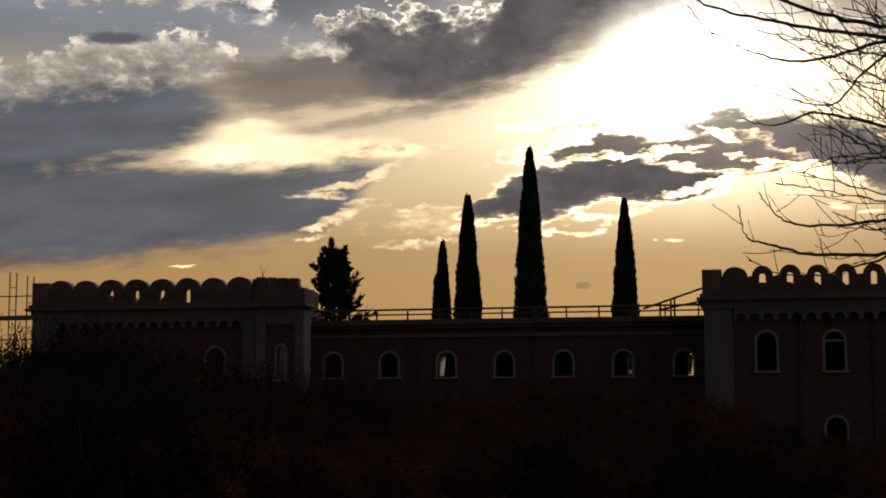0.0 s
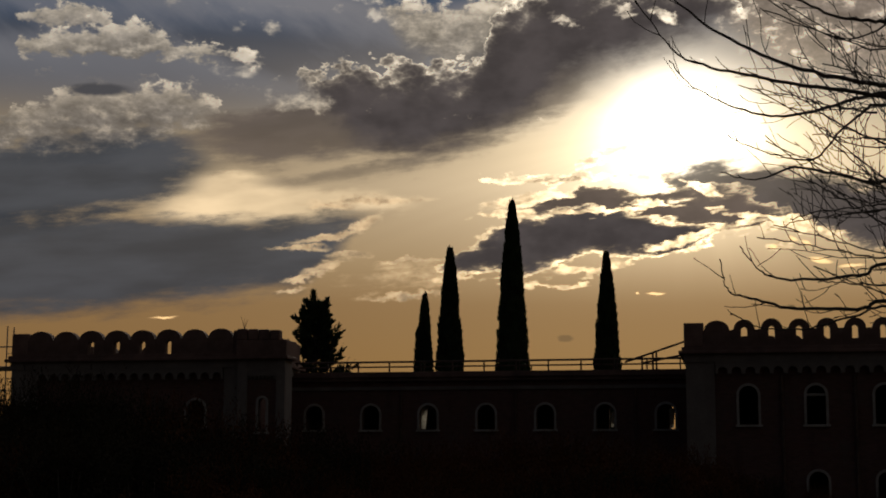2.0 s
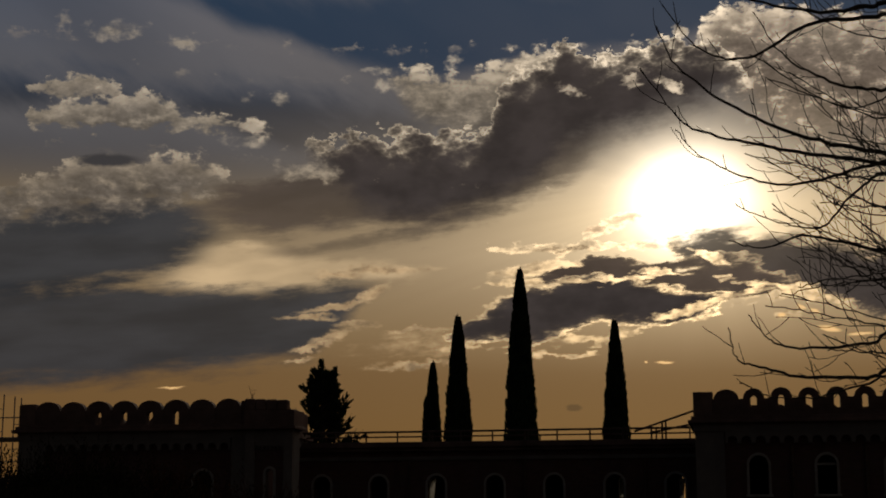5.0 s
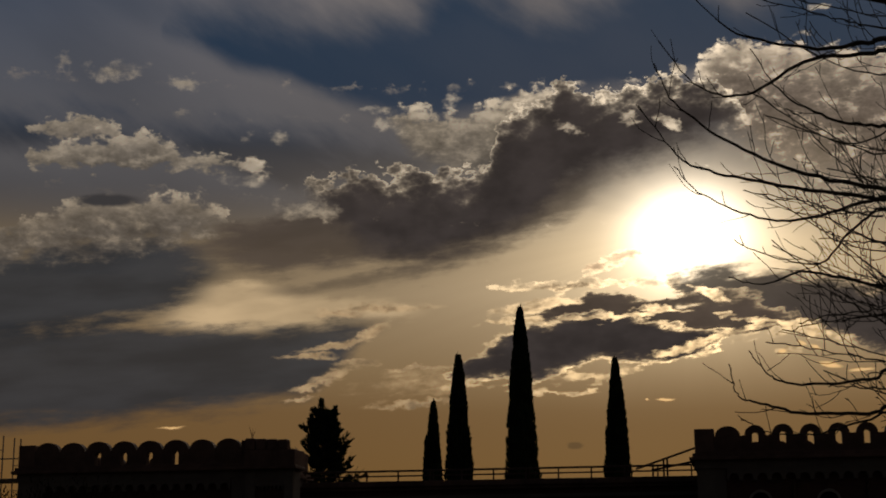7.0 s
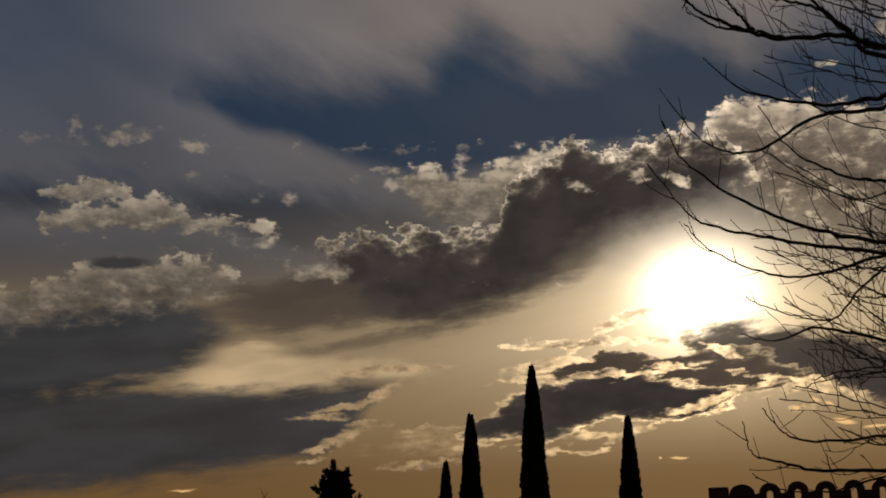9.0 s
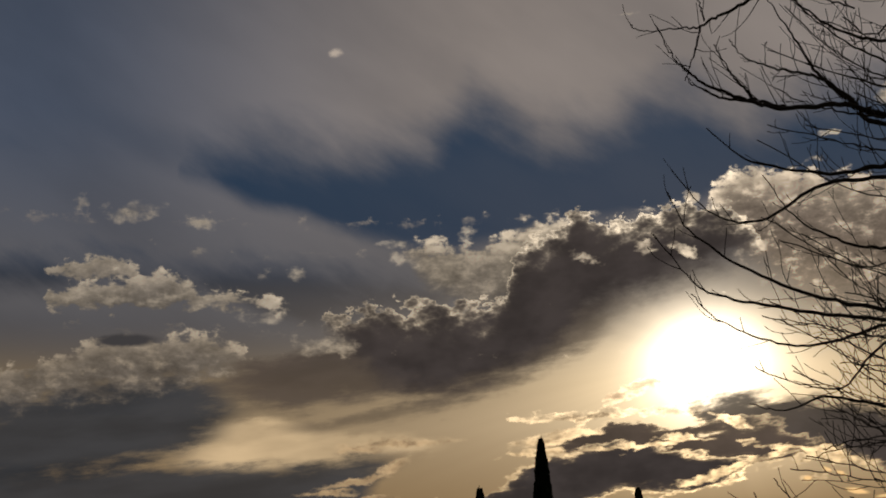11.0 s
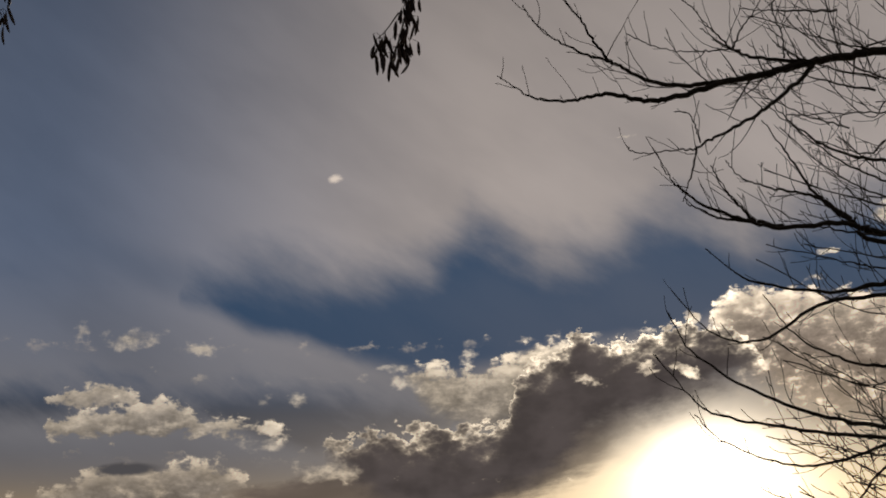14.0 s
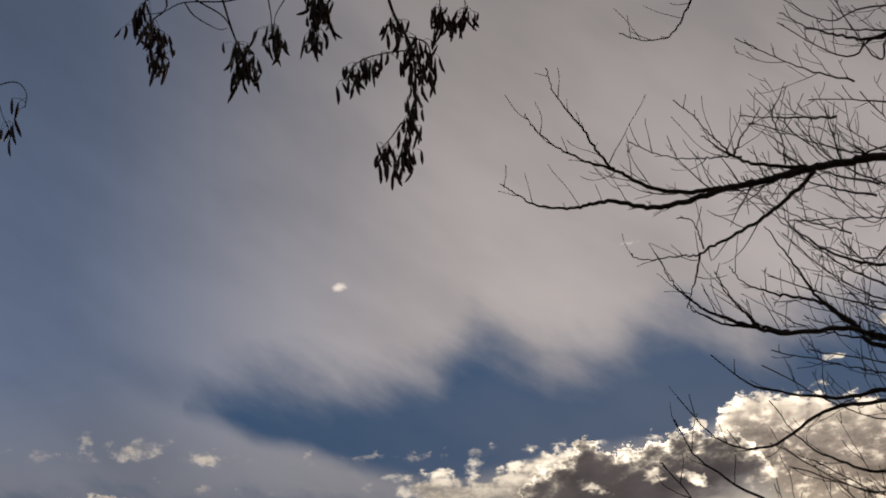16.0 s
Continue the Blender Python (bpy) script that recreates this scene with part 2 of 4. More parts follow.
# sheets away from the sun, with a pale band between them
sky = sheet(sky, [(-10.57, 10.5, 9.42), (-9.12, 11.07, 9.29), (-7.22, 11.22, 9.2), (-5.09, 10.75, 9.35), (-3.16, 10.6, 9.62), (-0.58, 10.39, 10.09)], 0.5, 0.5, 1.6, (0.44, 0.335, 0.2), 0.8)
sky = sheet(sky, [(-18.84, 9.34, 5.46), (-15.94, 9.37, 5.79), (-13.95, 9.31, 5.98), (-11.93, 9.38, 6.16), (-9.88, 9.37, 6.41), (-7.8, 9.36, 6.68), (-5.69, 9.51, 7), (-4.42, 9.61, 7.3), (-3.58, 9.83, 8.21), (-2.73, 10, 9.03), (-1.66, 10.09, 9.88)], 0.7, 1.0, 1.6, GREY, 0.95)
sky = sheet(sky, [(-19.03, 11.74, 8.7), (-16.1, 11.82, 8.87), (-14.1, 12.23, 9.11), (-12.07, 12.57, 9.59), (-10.41, 12.59, 10.05), (-8.95, 12.43, 10.55), (-7.89, 11.87, 11.1)], 0.8, 1.1, 2.6, GREY, 0.97)
sky = sheet(sky, [(-15.37, 11.86, 11.35), (-13.75, 12.41, 11.38), (-11.08, 12.69, 11.78), (-8.97, 12.47, 12.22)], 0.4, 0.5, 2.0, GREY, 0.8)
sky = sheet(sky, [(-7.23, 10.75, 10.54), (-5.32, 11.08, 10.78), (-3.17, 11.44, 11.1), (-1.44, 11.83, 11.41), (0.38, 12.3, 11.74), (2.25, 12.79, 12.28)], 0.35, 0.5, 1.0, BROWN, 0.55)
sky = sheet(sky, [(-9.4, 12.52, 12.11), (-7.92, 13.2, 11.73), (-5.78, 13.67, 11.71), (-3.62, 13.92, 11.9), (-1.45, 14.25, 12.02), (0.73, 14.04, 12.29), (2.92, 14.65, 12.74), (5.12, 15.45, 13.76), (6.88, 15.82, 14.77)], 0.7, 0.9, 1.8, BROWN, 0.86)

# lumps of lit cloud behind, then the long dark bank over the sun
sky = cumulus(sky, [(-1.68, 17.8, 17.53), (-1.01, 17.72, 16.58), (0.09, 17.63, 15.84), (0.97, 17.52, 15.31), (1.86, 17.71, 15.3), (2.63, 17.95, 15.5), (3.41, 18.18, 16.33), (4.64, 18.41, 16.73)], 0.35, 1.4, 2.2, (0.075, 0.066, 0.056), 0.42, 0.8, fill=0.25)
sky = cumulus(sky, [(10.49, 19.24, 18.78), (11.23, 19.6, 17.5), (11.97, 20, 16.63), (12.8, 19.69, 15.85), (13.83, 19.65, 15.06), (14.86, 19.24, 14.58), (17.28, 19.17, 14.21), (19.91, 18.77, 13.99)], 0.35, 2.0, 2.4, (0.085, 0.068, 0.056), 0.5, 0.7, fill=0.5, through=0.4)
sky = cumulus(sky, [(-4.77, 14.89, 14.68), (-3.64, 15.29, 13.81), (-2.76, 15.51, 12.76), (-1.45, 15.61, 12.3), (-0.14, 15.35, 12.3), (1.39, 15.3, 12.54), (2.05, 15.82, 12.79), (2.61, 17.08, 13.06), (3.16, 17.6, 13.37), (3.83, 17.8, 13.79), (4.39, 18.31, 14.41), (4.84, 18.86, 14.82), (5.5, 18.8, 15.06), (6.38, 18.23, 15.41), (7.15, 18.32, 15.6), (8.47, 18.52, 16.01), (9.56, 18.79, 16.34), (10.65, 18.65, 16.66), (11.51, 18.26, 16.9), (12.09, 17.55, 17.13)], 0.16, 1.7, 1.0, DARK, 0.8, 0.2, grain=puffs, foot=shred, tones=calm)
sky = scraps(sky, [(7.59, 17.30, 0.5, 0.22, -10, 0.8), (9.11, 17.09, 0.9, 0.22, -28, 0.8), (5.28, 17.03, 0.9, 0.2, -25, 0.5), (9.63, 19.08, 0.25, 0.25, 0, 0.9), (3.09, 18.02, 1.0, 0.25, 8, 0.5)], 2.0, 0.8, 0.7, (0.08, 0.066, 0.055))
# banks under the sun
sky = cumulus(sky, [(2.02, 11.16, 11.01), (3.53, 11.29, 11.08), (5.04, 11.22, 10.97), (6.33, 11.36, 11.09), (7.82, 11.36, 11.11), (9.3, 11.19, 10.85), (10.13, 10.86, 10.57), (11.06, 10.58, 10.41)], 0.1, 0.1, 1.0, (0.16, 0.12, 0.075), 0.7, 0.2, grain=shred, both=True, through=0.4)
sky = cumulus(sky, [(8.88, 11.12, 10.95), (10.03, 11.7, 10.12), (11.38, 11.73, 9.44), (12.41, 11.48, 9.4), (13.44, 11.43, 9.36), (14.45, 11.25, 9.05), (15.44, 10.99, 8.66), (16.79, 10.87, 8.23), (19.36, 10.39, 8.18)], 0.8, 0.35, 1.8, DARK, 0.4, 0.08, grain=shred, both=True, through=0.06, tones=calm)
sky = cumulus(sky, [(3.51, 9.93, 9.81), (4.58, 10.49, 9.64), (6.08, 10.94, 9.4), (7.15, 10.96, 9.23), (8.2, 10.63, 9.21), (9.25, 10.43, 9.01), (10.3, 10.61, 8.98), (11.35, 10.61, 9.03), (12.38, 10.36, 9.11), (13.81, 9.78, 9.43)], 0.25, 0.3, 1.8, (0.046, 0.035, 0.029), 0.6, 0.06, grain=shred, both=True, through=0.03, tones=calm)
sky = cumulus(sky, [(0.49, 7.81, 7.59), (1.77, 8.81, 7.59), (2.84, 9.33, 7.62), (3.91, 9.63, 7.73), (4.99, 9.95, 7.93), (6.06, 10.14, 8.08), (7.12, 10.03, 8.14), (8.17, 9.75, 8.16), (9.22, 9.51, 8.22), (10.27, 9.48, 8.58), (11.31, 9.15, 8.94)], 0.3, 0.18, 1.6, DARK, 1.4, 0.055, grain=shred, both=True, tones=calm)
sky = cumulus(sky, [(5.69, 11.71, 11.54), (6.34, 11.99, 11.66), (6.99, 12.23, 11.85), (7.64, 12.42, 12.08), (8.07, 12.36, 12.24)], 0.15, 0.15, 0.8, (0.3, 0.2, 0.12), 0.6, 0.1, grain=shred, both=True, through=0.3)
sky = scraps(sky, [(3.94, 10.29, 1.6, 0.22, 14, 0.55), (2.97, 9.77, 1.2, 0.12, 6, 0.5), (5.86, 9.89, 2.2, 0.1, 4, 0.45), (8.63, 10.16, 1.2, 0.12, -6, 0.5), (10.44, 10.64, 0.9, 0.14, -24, 0.5), (10.16, 8.86, 1.6, 0.14, 14, 0.5), (6.23, 7.78, 1.6, 0.2, 10, 0.5), (5.25, 11.05, 2.0, 0.1, 3, 0.5),
                   (4.10, 7.18, 1.5, 0.1, -3, 0.5), (1.98, 7.42, 1.4, 0.1, 2, 0.4), (12.58, 9.60, 1.5, 0.12, -8, 0.55), (14.19, 9.14, 1.6, 0.26, -12, 0.5), (13.13, 8.42, 0.5, 0.14, 0, 0.4)], 2.6, 0.35, 0.95, (0.09, 0.06, 0.035), grain=shred)
# the bright torn ends of the wide sheet
sky = scraps(sky, [(-2.09, 10.30, 2.0, 0.22, 2, 0.8), (-3.59, 10.08, 1.8, 0.18, -4, 0.6), (-2.19, 9.46, 0.8, 0.26, 30, 0.9), (-3.79, 8.90, 1.6, 0.16, 8, 1.0), (-4.75, 8.56, 1.2, 0.12, 4, 0.9), (-3.04, 8.31, 1.0, 0.14, 0, 0.9), (-3.78, 7.89, 1.0, 0.2, 18, 0.9), (-4.41, 7.47, 1.1, 0.13, 14, 0.9),
                   (-4.93, 7.04, 0.9, 0.1, 16, 0.9), (-0.58, 8.06, 1.2, 0.09, 4, 0.9), (-0.80, 7.43, 2.0, 0.4, 4, 0.3), (-0.69, 6.72, 1.7, 0.14, 2, 0.8)], 1.5, 0.7, 0.6, (0.2, 0.14, 0.08), grain=shred)
# sunlit scraps on the other side
sky = cumulus(sky, [(-19.17, 12.64, 11.74), (-16.22, 12.98, 11.82), (-15.02, 13.29, 11.98), (-13.81, 13.77, 12.25), (-12.17, 14.19, 12.4), (-10.91, 14.2, 12.58), (-9.86, 14.39, 12.72), (-8.8, 14.24, 13.03), (-8.06, 13.8, 13.51)], 0.3, 1.0, 2.2, (0.085, 0.074, 0.062), 0.5, 0.4, fill=0.5)
sky = cumulus(sky, [(-15.43, 16.46, 16.34), (-14.62, 16.85, 16.32), (-13.58, 17.1, 16.34), (-12.74, 17.01, 16.39), (-12.1, 16.72, 16.47)], 0.25, 0.3, 2.2, (0.085, 0.076, 0.066), 0.6, 0.4, fill=0.4)
sky = cumulus(sky, [(-15.38, 15.77, 15.32), (-14.36, 15.96, 15.29), (-13.12, 16.29, 15.34), (-11.86, 16.52, 15.41), (-10.91, 16.64, 15.41), (-10.16, 16.19, 15.4), (-9.29, 15.86, 15.42), (-8.44, 15.97, 15.41), (-7.35, 15.76, 15.42), (-6, 15.5, 15.4)], 0.25, 0.3, 2.0, (0.085, 0.076, 0.066), 0.7, 0.4, fill=0.4)
sky = scraps(sky, [(-14.33, 19.03, 0.35, 0.2, 35, 0.4), (-12.41, 18.80, 1.1, 0.36, 8, 0.5), (-9.71, 18.46, 0.6, 0.22, -8, 0.45), (-7.16, 16.58, 0.2, 0.18, 0, 0.2), (-5.96, 16.62, 0.3, 0.14, 0, 0.22), (-7.34, 15.00, 0.7, 0.2, 0, 0.3), (-1.79, 17.80, 0.8, 0.16, 0, 0.4), (-1.68, 17.04, 0.5, 0.15, -20, 0.35), (0.76, 18.09, 0.4, 0.2, 0, 0.4),
                   (15.09, 20.84, 0.45, 0.16, 0, 0.8), (14.33, 20.04, 0.4, 0.12, 0, 0.6), (17.30, 22.04, 0.5, 0.3, 30, 0.8), (7.71, 25.82, 0.5, 0.06, 0, 0.25), (-4.93, 13.90, 1.4, 0.35, 2, 0.4)], 1.7, 0.8, 0.95, (0.085, 0.078, 0.07))
still = W.vm("ADD", W.vm("ADD", sky_at, (0.0, 0.0, 1.0)), W.scale(bend2, 0.3))
lens = W.step(clouds(still, [(-12.41, 14.07, 1.5, 0.3, 3, 1.0)]), 0.0, 0.5)
sky = W.blend(lens, sky, [c * LIFT for c in (0.036, 0.035, 0.037)])
puff = W.step(W.m("MULTIPLY_ADD", ruffle, 1.2, clouds(still, [(-4.44, 24.86, 0.4, 0.22, 6, 1.0)])), 0.0, 0.7)
sky = W.blend(puff, sky, [c * LIFT for c in (0.33, 0.29, 0.25)])
# small bright streaks low down
low = W.step(clouds(still, [(8.68, 6.79, 0.42, 0.07, 0, 1.0), (7.95, 6.78, 0.08, 0.05, 0, 1.0), (-9.74, 5.81, 0.65, 0.06, 2, 0.5), (13.76, 8.69, 0.25, 0.1, -10, 0.8), (13.03, 8.43, 0.2, 0.12, 10, 0.8), (14.72, 7.89, 0.5, 0.12, -12, 0.9), (15.81, 7.64, 0.6, 0.08, 4, 0.8), (14.25, 8.52, 0.3, 0.08, -30, 0.8)]), 0.0, 0.5)
sky = W.blend(W.m("MULTIPLY", low, 0.8), sky, (0.85 * LIFT, 0.55 * LIFT, 0.24 * LIFT))
cap = W.step(clouds(still, [(5.28, 5.14, 0.4, 0.2, 0, 1.0)]), 0.1, 0.5)
sky = W.blend(W.m("MULTIPLY", cap, 0.7), sky, (0.085 * LIFT, 0.055 * LIFT, 0.026 * LIFT))
# the unseen sky far from the sun is dimmed, to keep the fronts dark
sky = W.vm("MULTIPLY", sky, (1.06, 1.0, 0.95))
sky = W.scale(sky, W.step(off_sun, 32.0, 105.0, 1.0, 0.34))
paint = W.put("ShaderNodeBackground", {"Color": sky, "Strength": 0.1})
W.put("ShaderNodeOutputWorld", [paint.outputs[0]])


# ---- materials ----
def material(name, base, rough=0.85, spread=0.25, scale=1.0, grain=12.0, bump=0.3, stain=(0.0, 0.0, 0.0), stains=0.0, metal=0.0, island=0.0, gloss=0.5):
    """A surface with grain and larger blotches round one base colour."""
    mat = bpy.data.materials.new(name)
    mat.use_nodes = True
    mat.node_tree.nodes.clear()
    N = Nodes(mat.node_tree)
    at = N.put("ShaderNodeTexCoord").outputs["Object"]
    big = N.noise(at, scale, 4.0, 0.6).outputs[0]
    fine = N.noise(at, scale * grain, 6.0, 0.65).outputs[0]
    dark = tuple(c * (1 - spread) for c in base)
    light = tuple(min(1, c * (1 + spread)) for c in base)
    col = N.mix(N.step(big, 0.3, 0.7), dark, light)
    col = N.mix(N.m("MULTIPLY", N.step(fine, 0.35, 0.75), 0.5), col, tuple(c * (1 - spread * 1.3) for c in base))
    if stains:
        blot = N.step(N.noise(N.vm("MULTIPLY", at, (1, 1, 0.35)), scale * 0.7, 5.0, 0.65).outputs[0], 0.5, 0.72)
        col = N.mix(N.m("MULTIPLY", blot, stains), col, stain)
    if island:
        r = N.put("ShaderNodeObjectInfo").outputs["Random"]
        g = N.put("ShaderNodeNewGeometry").outputs["Random Per Island"]
        k = N.m("MULTIPLY_ADD", N.m("ADD", r, g), island, 1.0 - island)
        col = N.scale(col, k)
    b = N.put("ShaderNodeBump", {"Strength": bump, "Distance": 0.05 / max(scale, 0.2), "Height": fine}).outputs[0]
    s = N.put("ShaderNodeBsdfPrincipled", {"Base Color": col, "Roughness": rough, "Metallic": metal, "Normal": b, "Specular IOR Level": gloss})
    N.put("ShaderNodeOutputMaterial", [s.outputs[0]])
    return mat


def brick_material(name, tone, mortar):
    """Old red brickwork, with patches of lost plaster."""
    mat = bpy.data.materials.new(name)
    mat.use_nodes = True
    mat.node_tree.nodes.clear()
    N = Nodes(mat.node_tree)
    at = N.put("ShaderNodeTexCoord").outputs["Object"]
    c = N.put("ShaderNodeSeparateXYZ", [at]).outputs
    flat_at = N.put("ShaderNodeCombineXYZ", [N.m("ADD", c[0], c[1]), c[2], 0.0]).outputs[0]
    br = N.put("ShaderNodeTexBrick", {"Vector": flat_at, "Color1": (*tone, 1), "Color2": (*[v * 0.6 for v in tone], 1), "Mortar": (*mortar, 1), "Scale": 1.0,
                                      "Mortar Size": 0.008, "Brick Width": 0.26, "Row Height": 0.075})
    worn = N.step(N.noise(at, 0.45, 6.0, 0.65).outputs[0], 0.52, 0.7)
    col = N.mix(N.m("MULTIPLY", worn, 0.6), br.outputs[0], [v * 0.8 for v in mortar])
    streak = N.step(N.noise(N.vm("MULTIPLY", at, (1.6, 1.6, 0.2)), 0.9, 5.0, 0.6).outputs[0], 0.5, 0.75)
    col = N.mix(N.m("MULTIPLY", streak, 0.5), col, [v * 0.35 for v in tone])
    b = N.put("ShaderNodeBump", {"Strength": 0.5, "Distance": 0.02, "Height": br.outputs[1]}).outputs[0]
    s = N.put("ShaderNodeBsdfPrincipled", {"Base Color": col, "Roughness": 0.92, "Normal": b})
    N.put("ShaderNodeOutputMaterial", [s.outputs[0]])
    return mat


BRICK = brick_material("old_brick", (0.13, 0.055, 0.042), (0.115, 0.095, 0.08))
PLASTER = material("weathered_plaster", (0.17, 0.15, 0.133), 0.9, 0.2, 0.6, 14, 0.3, (0.14, 0.12, 0.1), 0.6)
STONE = material("pale_stone", (0.3, 0.28, 0.25), 0.85, 0.18, 1.2, 10, 0.3, (0.2, 0.18, 0.15), 0.4)
DARK_STONE = material("sooty_merlon_brick", (0.16, 0.1, 0.08), 0.92, 0.3, 0.9, 12, 0.4, (0.06, 0.055, 0.05), 0.5, island=0.12)
ROOFING = material("roof_screed", (0.16, 0.14, 0.13), 0.9, 0.25, 0.5)
RUST = material("rusty_rail_steel", (0.09, 0.06, 0.045), 0.7, 0.35, 3.0, 10, 0.2, (0.16, 0.07, 0.03), 0.5, metal=0.3)
STEEL = material("galvanised_tube", (0.3, 0.3, 0.31), 0.5, 0.2, 3.0, 8, 0.1, (0.15, 0.12, 0.1), 0.3, metal=0.7)
BOARD = material("scaffold_board", (0.22, 0.17, 0.11), 0.85, 0.3, 2.0)
GROUND = material("rough_grass_ground", (0.06, 0.055, 0.03), 0.95, 0.4, 0.35, 20, 0.6, (0.05, 0.035, 0.022), 0.6)
CYPRESS = material("cypress_foliage", (0.035, 0.055, 0.025), 0.8, 0.35, 1.5, 9, 0.2, island=0.35, gloss=0.15)
BARK = material("grey_brown_bark", (0.085, 0.07, 0.055), 0.9, 0.3, 6.0, 8, 0.5)
AUTUMN = material("russet_leaves", (0.1, 0.046, 0.022), 1.0, 0.4, 0.5, 10, 0.1, island=0.12, gloss=0.0)
BRUSH = material("dull_green_leaves", (0.038, 0.033, 0.021), 1.0, 0.35, 0.5, 10, 0.1, island=0.12, gloss=0.0)
PODS = material("dry_brown_pods", (0.075, 0.045, 0.03), 0.6, 0.35, 20.0, 6, 0.3, island=0.3)
CLOTH = bpy.data.materials.new("sun_bleached_cloth")
CLOTH.use_nodes = True
CLOTH.node_tree.nodes.clear()
C = Nodes(CLOTH.node_tree)
weave = C.mix(C.step(C.noise(C.put("ShaderNodeTexCoord").outputs["Object"], 6.0, 5.0, 0.6).outputs[0], 0.3, 0.7), (0.62, 0.58, 0.5), (0.8, 0.77, 0.7))
C.put("ShaderNodeOutputMaterial", [C.put("ShaderNodeMixShader", [0.6, C.put("ShaderNodeBsdfDiffuse", [weave]).outputs[0], C.put("ShaderNodeBsdfTranslucent", [weave]).outputs[0]]).outputs[0]])
VOID = material("dark_plaster_room", (0.1, 0.085, 0.07), 0.95, 0.3, 0.8)


# ---- mesh helpers ----
def link(name, bm, mat, parent=None, label="", smooth=False):
    me = bpy.data.meshes.new(name)
    bm.normal_update()
    bm.to_mesh(me)
    bm.free()
    if smooth:
        me.polygons.foreach_set("use_smooth", [True] * len(me.polygons))
    me.materials.append(mat)
    ob = new(name, me)
    if parent is not None:
        ob.parent = parent
    return tagged(ob, label)


def part(name, bm, mat, parent, label="", smooth=False):
    return link(name, bm, mat, parent, label, smooth)


def share(ob, m, parent=None):
    """Another piece on the same mesh."""
    o = new(ob.name.split(".")[0], ob.data)
    o.parent = parent or ob.parent
    o.matrix_basis = m
    return o


def thing(name, m, label, category, group=""):
    ob = new(name)
    ob.matrix_basis = m
    return tagged(ob, label, category, group)


def box(bm, x0, x1, y0, y1, z0, z1):
    v = [bm.verts.new(c) for c in ((x0, y0, z0), (x1, y0, z0), (x1, y1, z0), (x0, y1, z0), (x0, y0, z1), (x1, y0, z1), (x1, y1, z1), (x0, y1, z1))]
    for f in ((3, 2, 1, 0), (4, 5, 6, 7), (0, 1, 5, 4), (1, 2, 6, 5), (2, 3, 7, 6), (3, 0, 4, 7)):
        bm.faces.new([v[i] for i in f])


def boxes(*dims, bevel=0.0):
    bm = bmesh.new()
    for d in dims:
        box(bm, *d)
    if bevel:
        bmesh.ops.bevel(bm, geom=bm.edges[:], offset=bevel, segments=1, affect="EDGES")
    return bm


def prism(bm, outline, y0, y1):
    """An outline in x and z, pushed through from y0 to y1."""
    a = [bm.verts.new((x, y0, z)) for x, z in outline]
    b = [bm.verts.new((x, y1, z)) for x, z in outline]
    k = len(outline)
    bm.faces.new(a)
    bm.faces.new(b[::-1])
    for i in range(k):
        bm.faces.new((a[i], b[i], b[(i + 1) % k], a[(i + 1) % k]))


def arch_points(cx, w, spring, rise=None, steps=12, top=False):
    r = w / 2
    rise = r if rise is None else rise
    return [(cx - r * math.cos(math.pi * i / steps), spring + rise * math.sin(math.pi * i / steps)) for i in range(steps + 1)]


def arched_wall(x0, x1, z0, z1, y0, y1, holes):
    """A wall from y0 to y1 with round-headed holes (centre, width, sill, spring) that go through it."""
    bm = bmesh.new()
    x = x0
    for cx, w, sill, spring in sorted(holes):
        box(bm, x, cx - w / 2, y0, y1, z0, z1)
        if sill > z0 + 0.01:
            box(bm, cx - w / 2, cx + w / 2, y0, y1, z0, sill)
        pts = arch_points(cx, w, spring)
        for (xa, za), (xb, zb) in zip(pts, pts[1:]):
            prism(bm, [(xa, za), (xb, zb), (xb, z1), (xa, z1)], y0, y1)
        x = cx + w / 2
    box(bm, x, x1, y0, y1, z0, z1)
    bmesh.ops.remove_doubles(bm, verts=bm.verts[:], dist=0.0005)
    return bm


def tube(bm, pts, radii, sides=6):
    """A tapered limb through the points."""
    rings, ref = [], Vector((0.31, 0.2, 0.93)).normalized()
    for i, p in enumerate(pts):
        d = (pts[min(i + 1, len(pts) - 1)] - pts[max(i - 1, 0)])
        d = d.normalized() if d.length > 1e-9 else Vector((0, 0, 1))
        u = d.cross(ref)
        u = u.normalized() if u.length > 0.05 else d.cross(Vector((1, 0, 0))).normalized()
        w = d.cross(u)
        rings.append([bm.verts.new(p + (u * math.cos(2 * math.pi * k / sides) + w * math.sin(2 * math.pi * k / sides)) * radii[i]) for k in range(sides)])
    for a, b in zip(rings, rings[1:]):
        for k in range(sides):
            bm.faces.new((a[k], a[(k + 1) % sides], b[(k + 1) % sides], b[k]))
    bm.faces.new(rings[0][::-1])
    bm.faces.new(rings[-1])


def spline(ctrl, per=8):
    """A smooth line through control points."""
    p = [Vector(c) for c in ctrl]
    p = [p[0] * 2 - p[1]] + p + [p[-1] * 2 - p[-2]]
    out = []
    for i in range(1, len(p) - 2):
        for k in range(per):
            t = k / per
            a, b, c, d = p[i - 1:i + 3]
            out.append(0.5 * (2 * b + (c - a) * t + (2 * a - 5 * b + 4 * c - d) * t * t + (3 * b - a - 3 * c + d) * t ** 3))
    return out + [p[-2]]


# ---- ground ----
def ground_height(x, y):
    k = min(1.0, max(0.0, (38 - y) / 34))
    return 0.8 * k * k * (3 - 2 * k) + 0.12 * noise.noise(Vector((x * 0.15, y * 0.15, 3.0)))


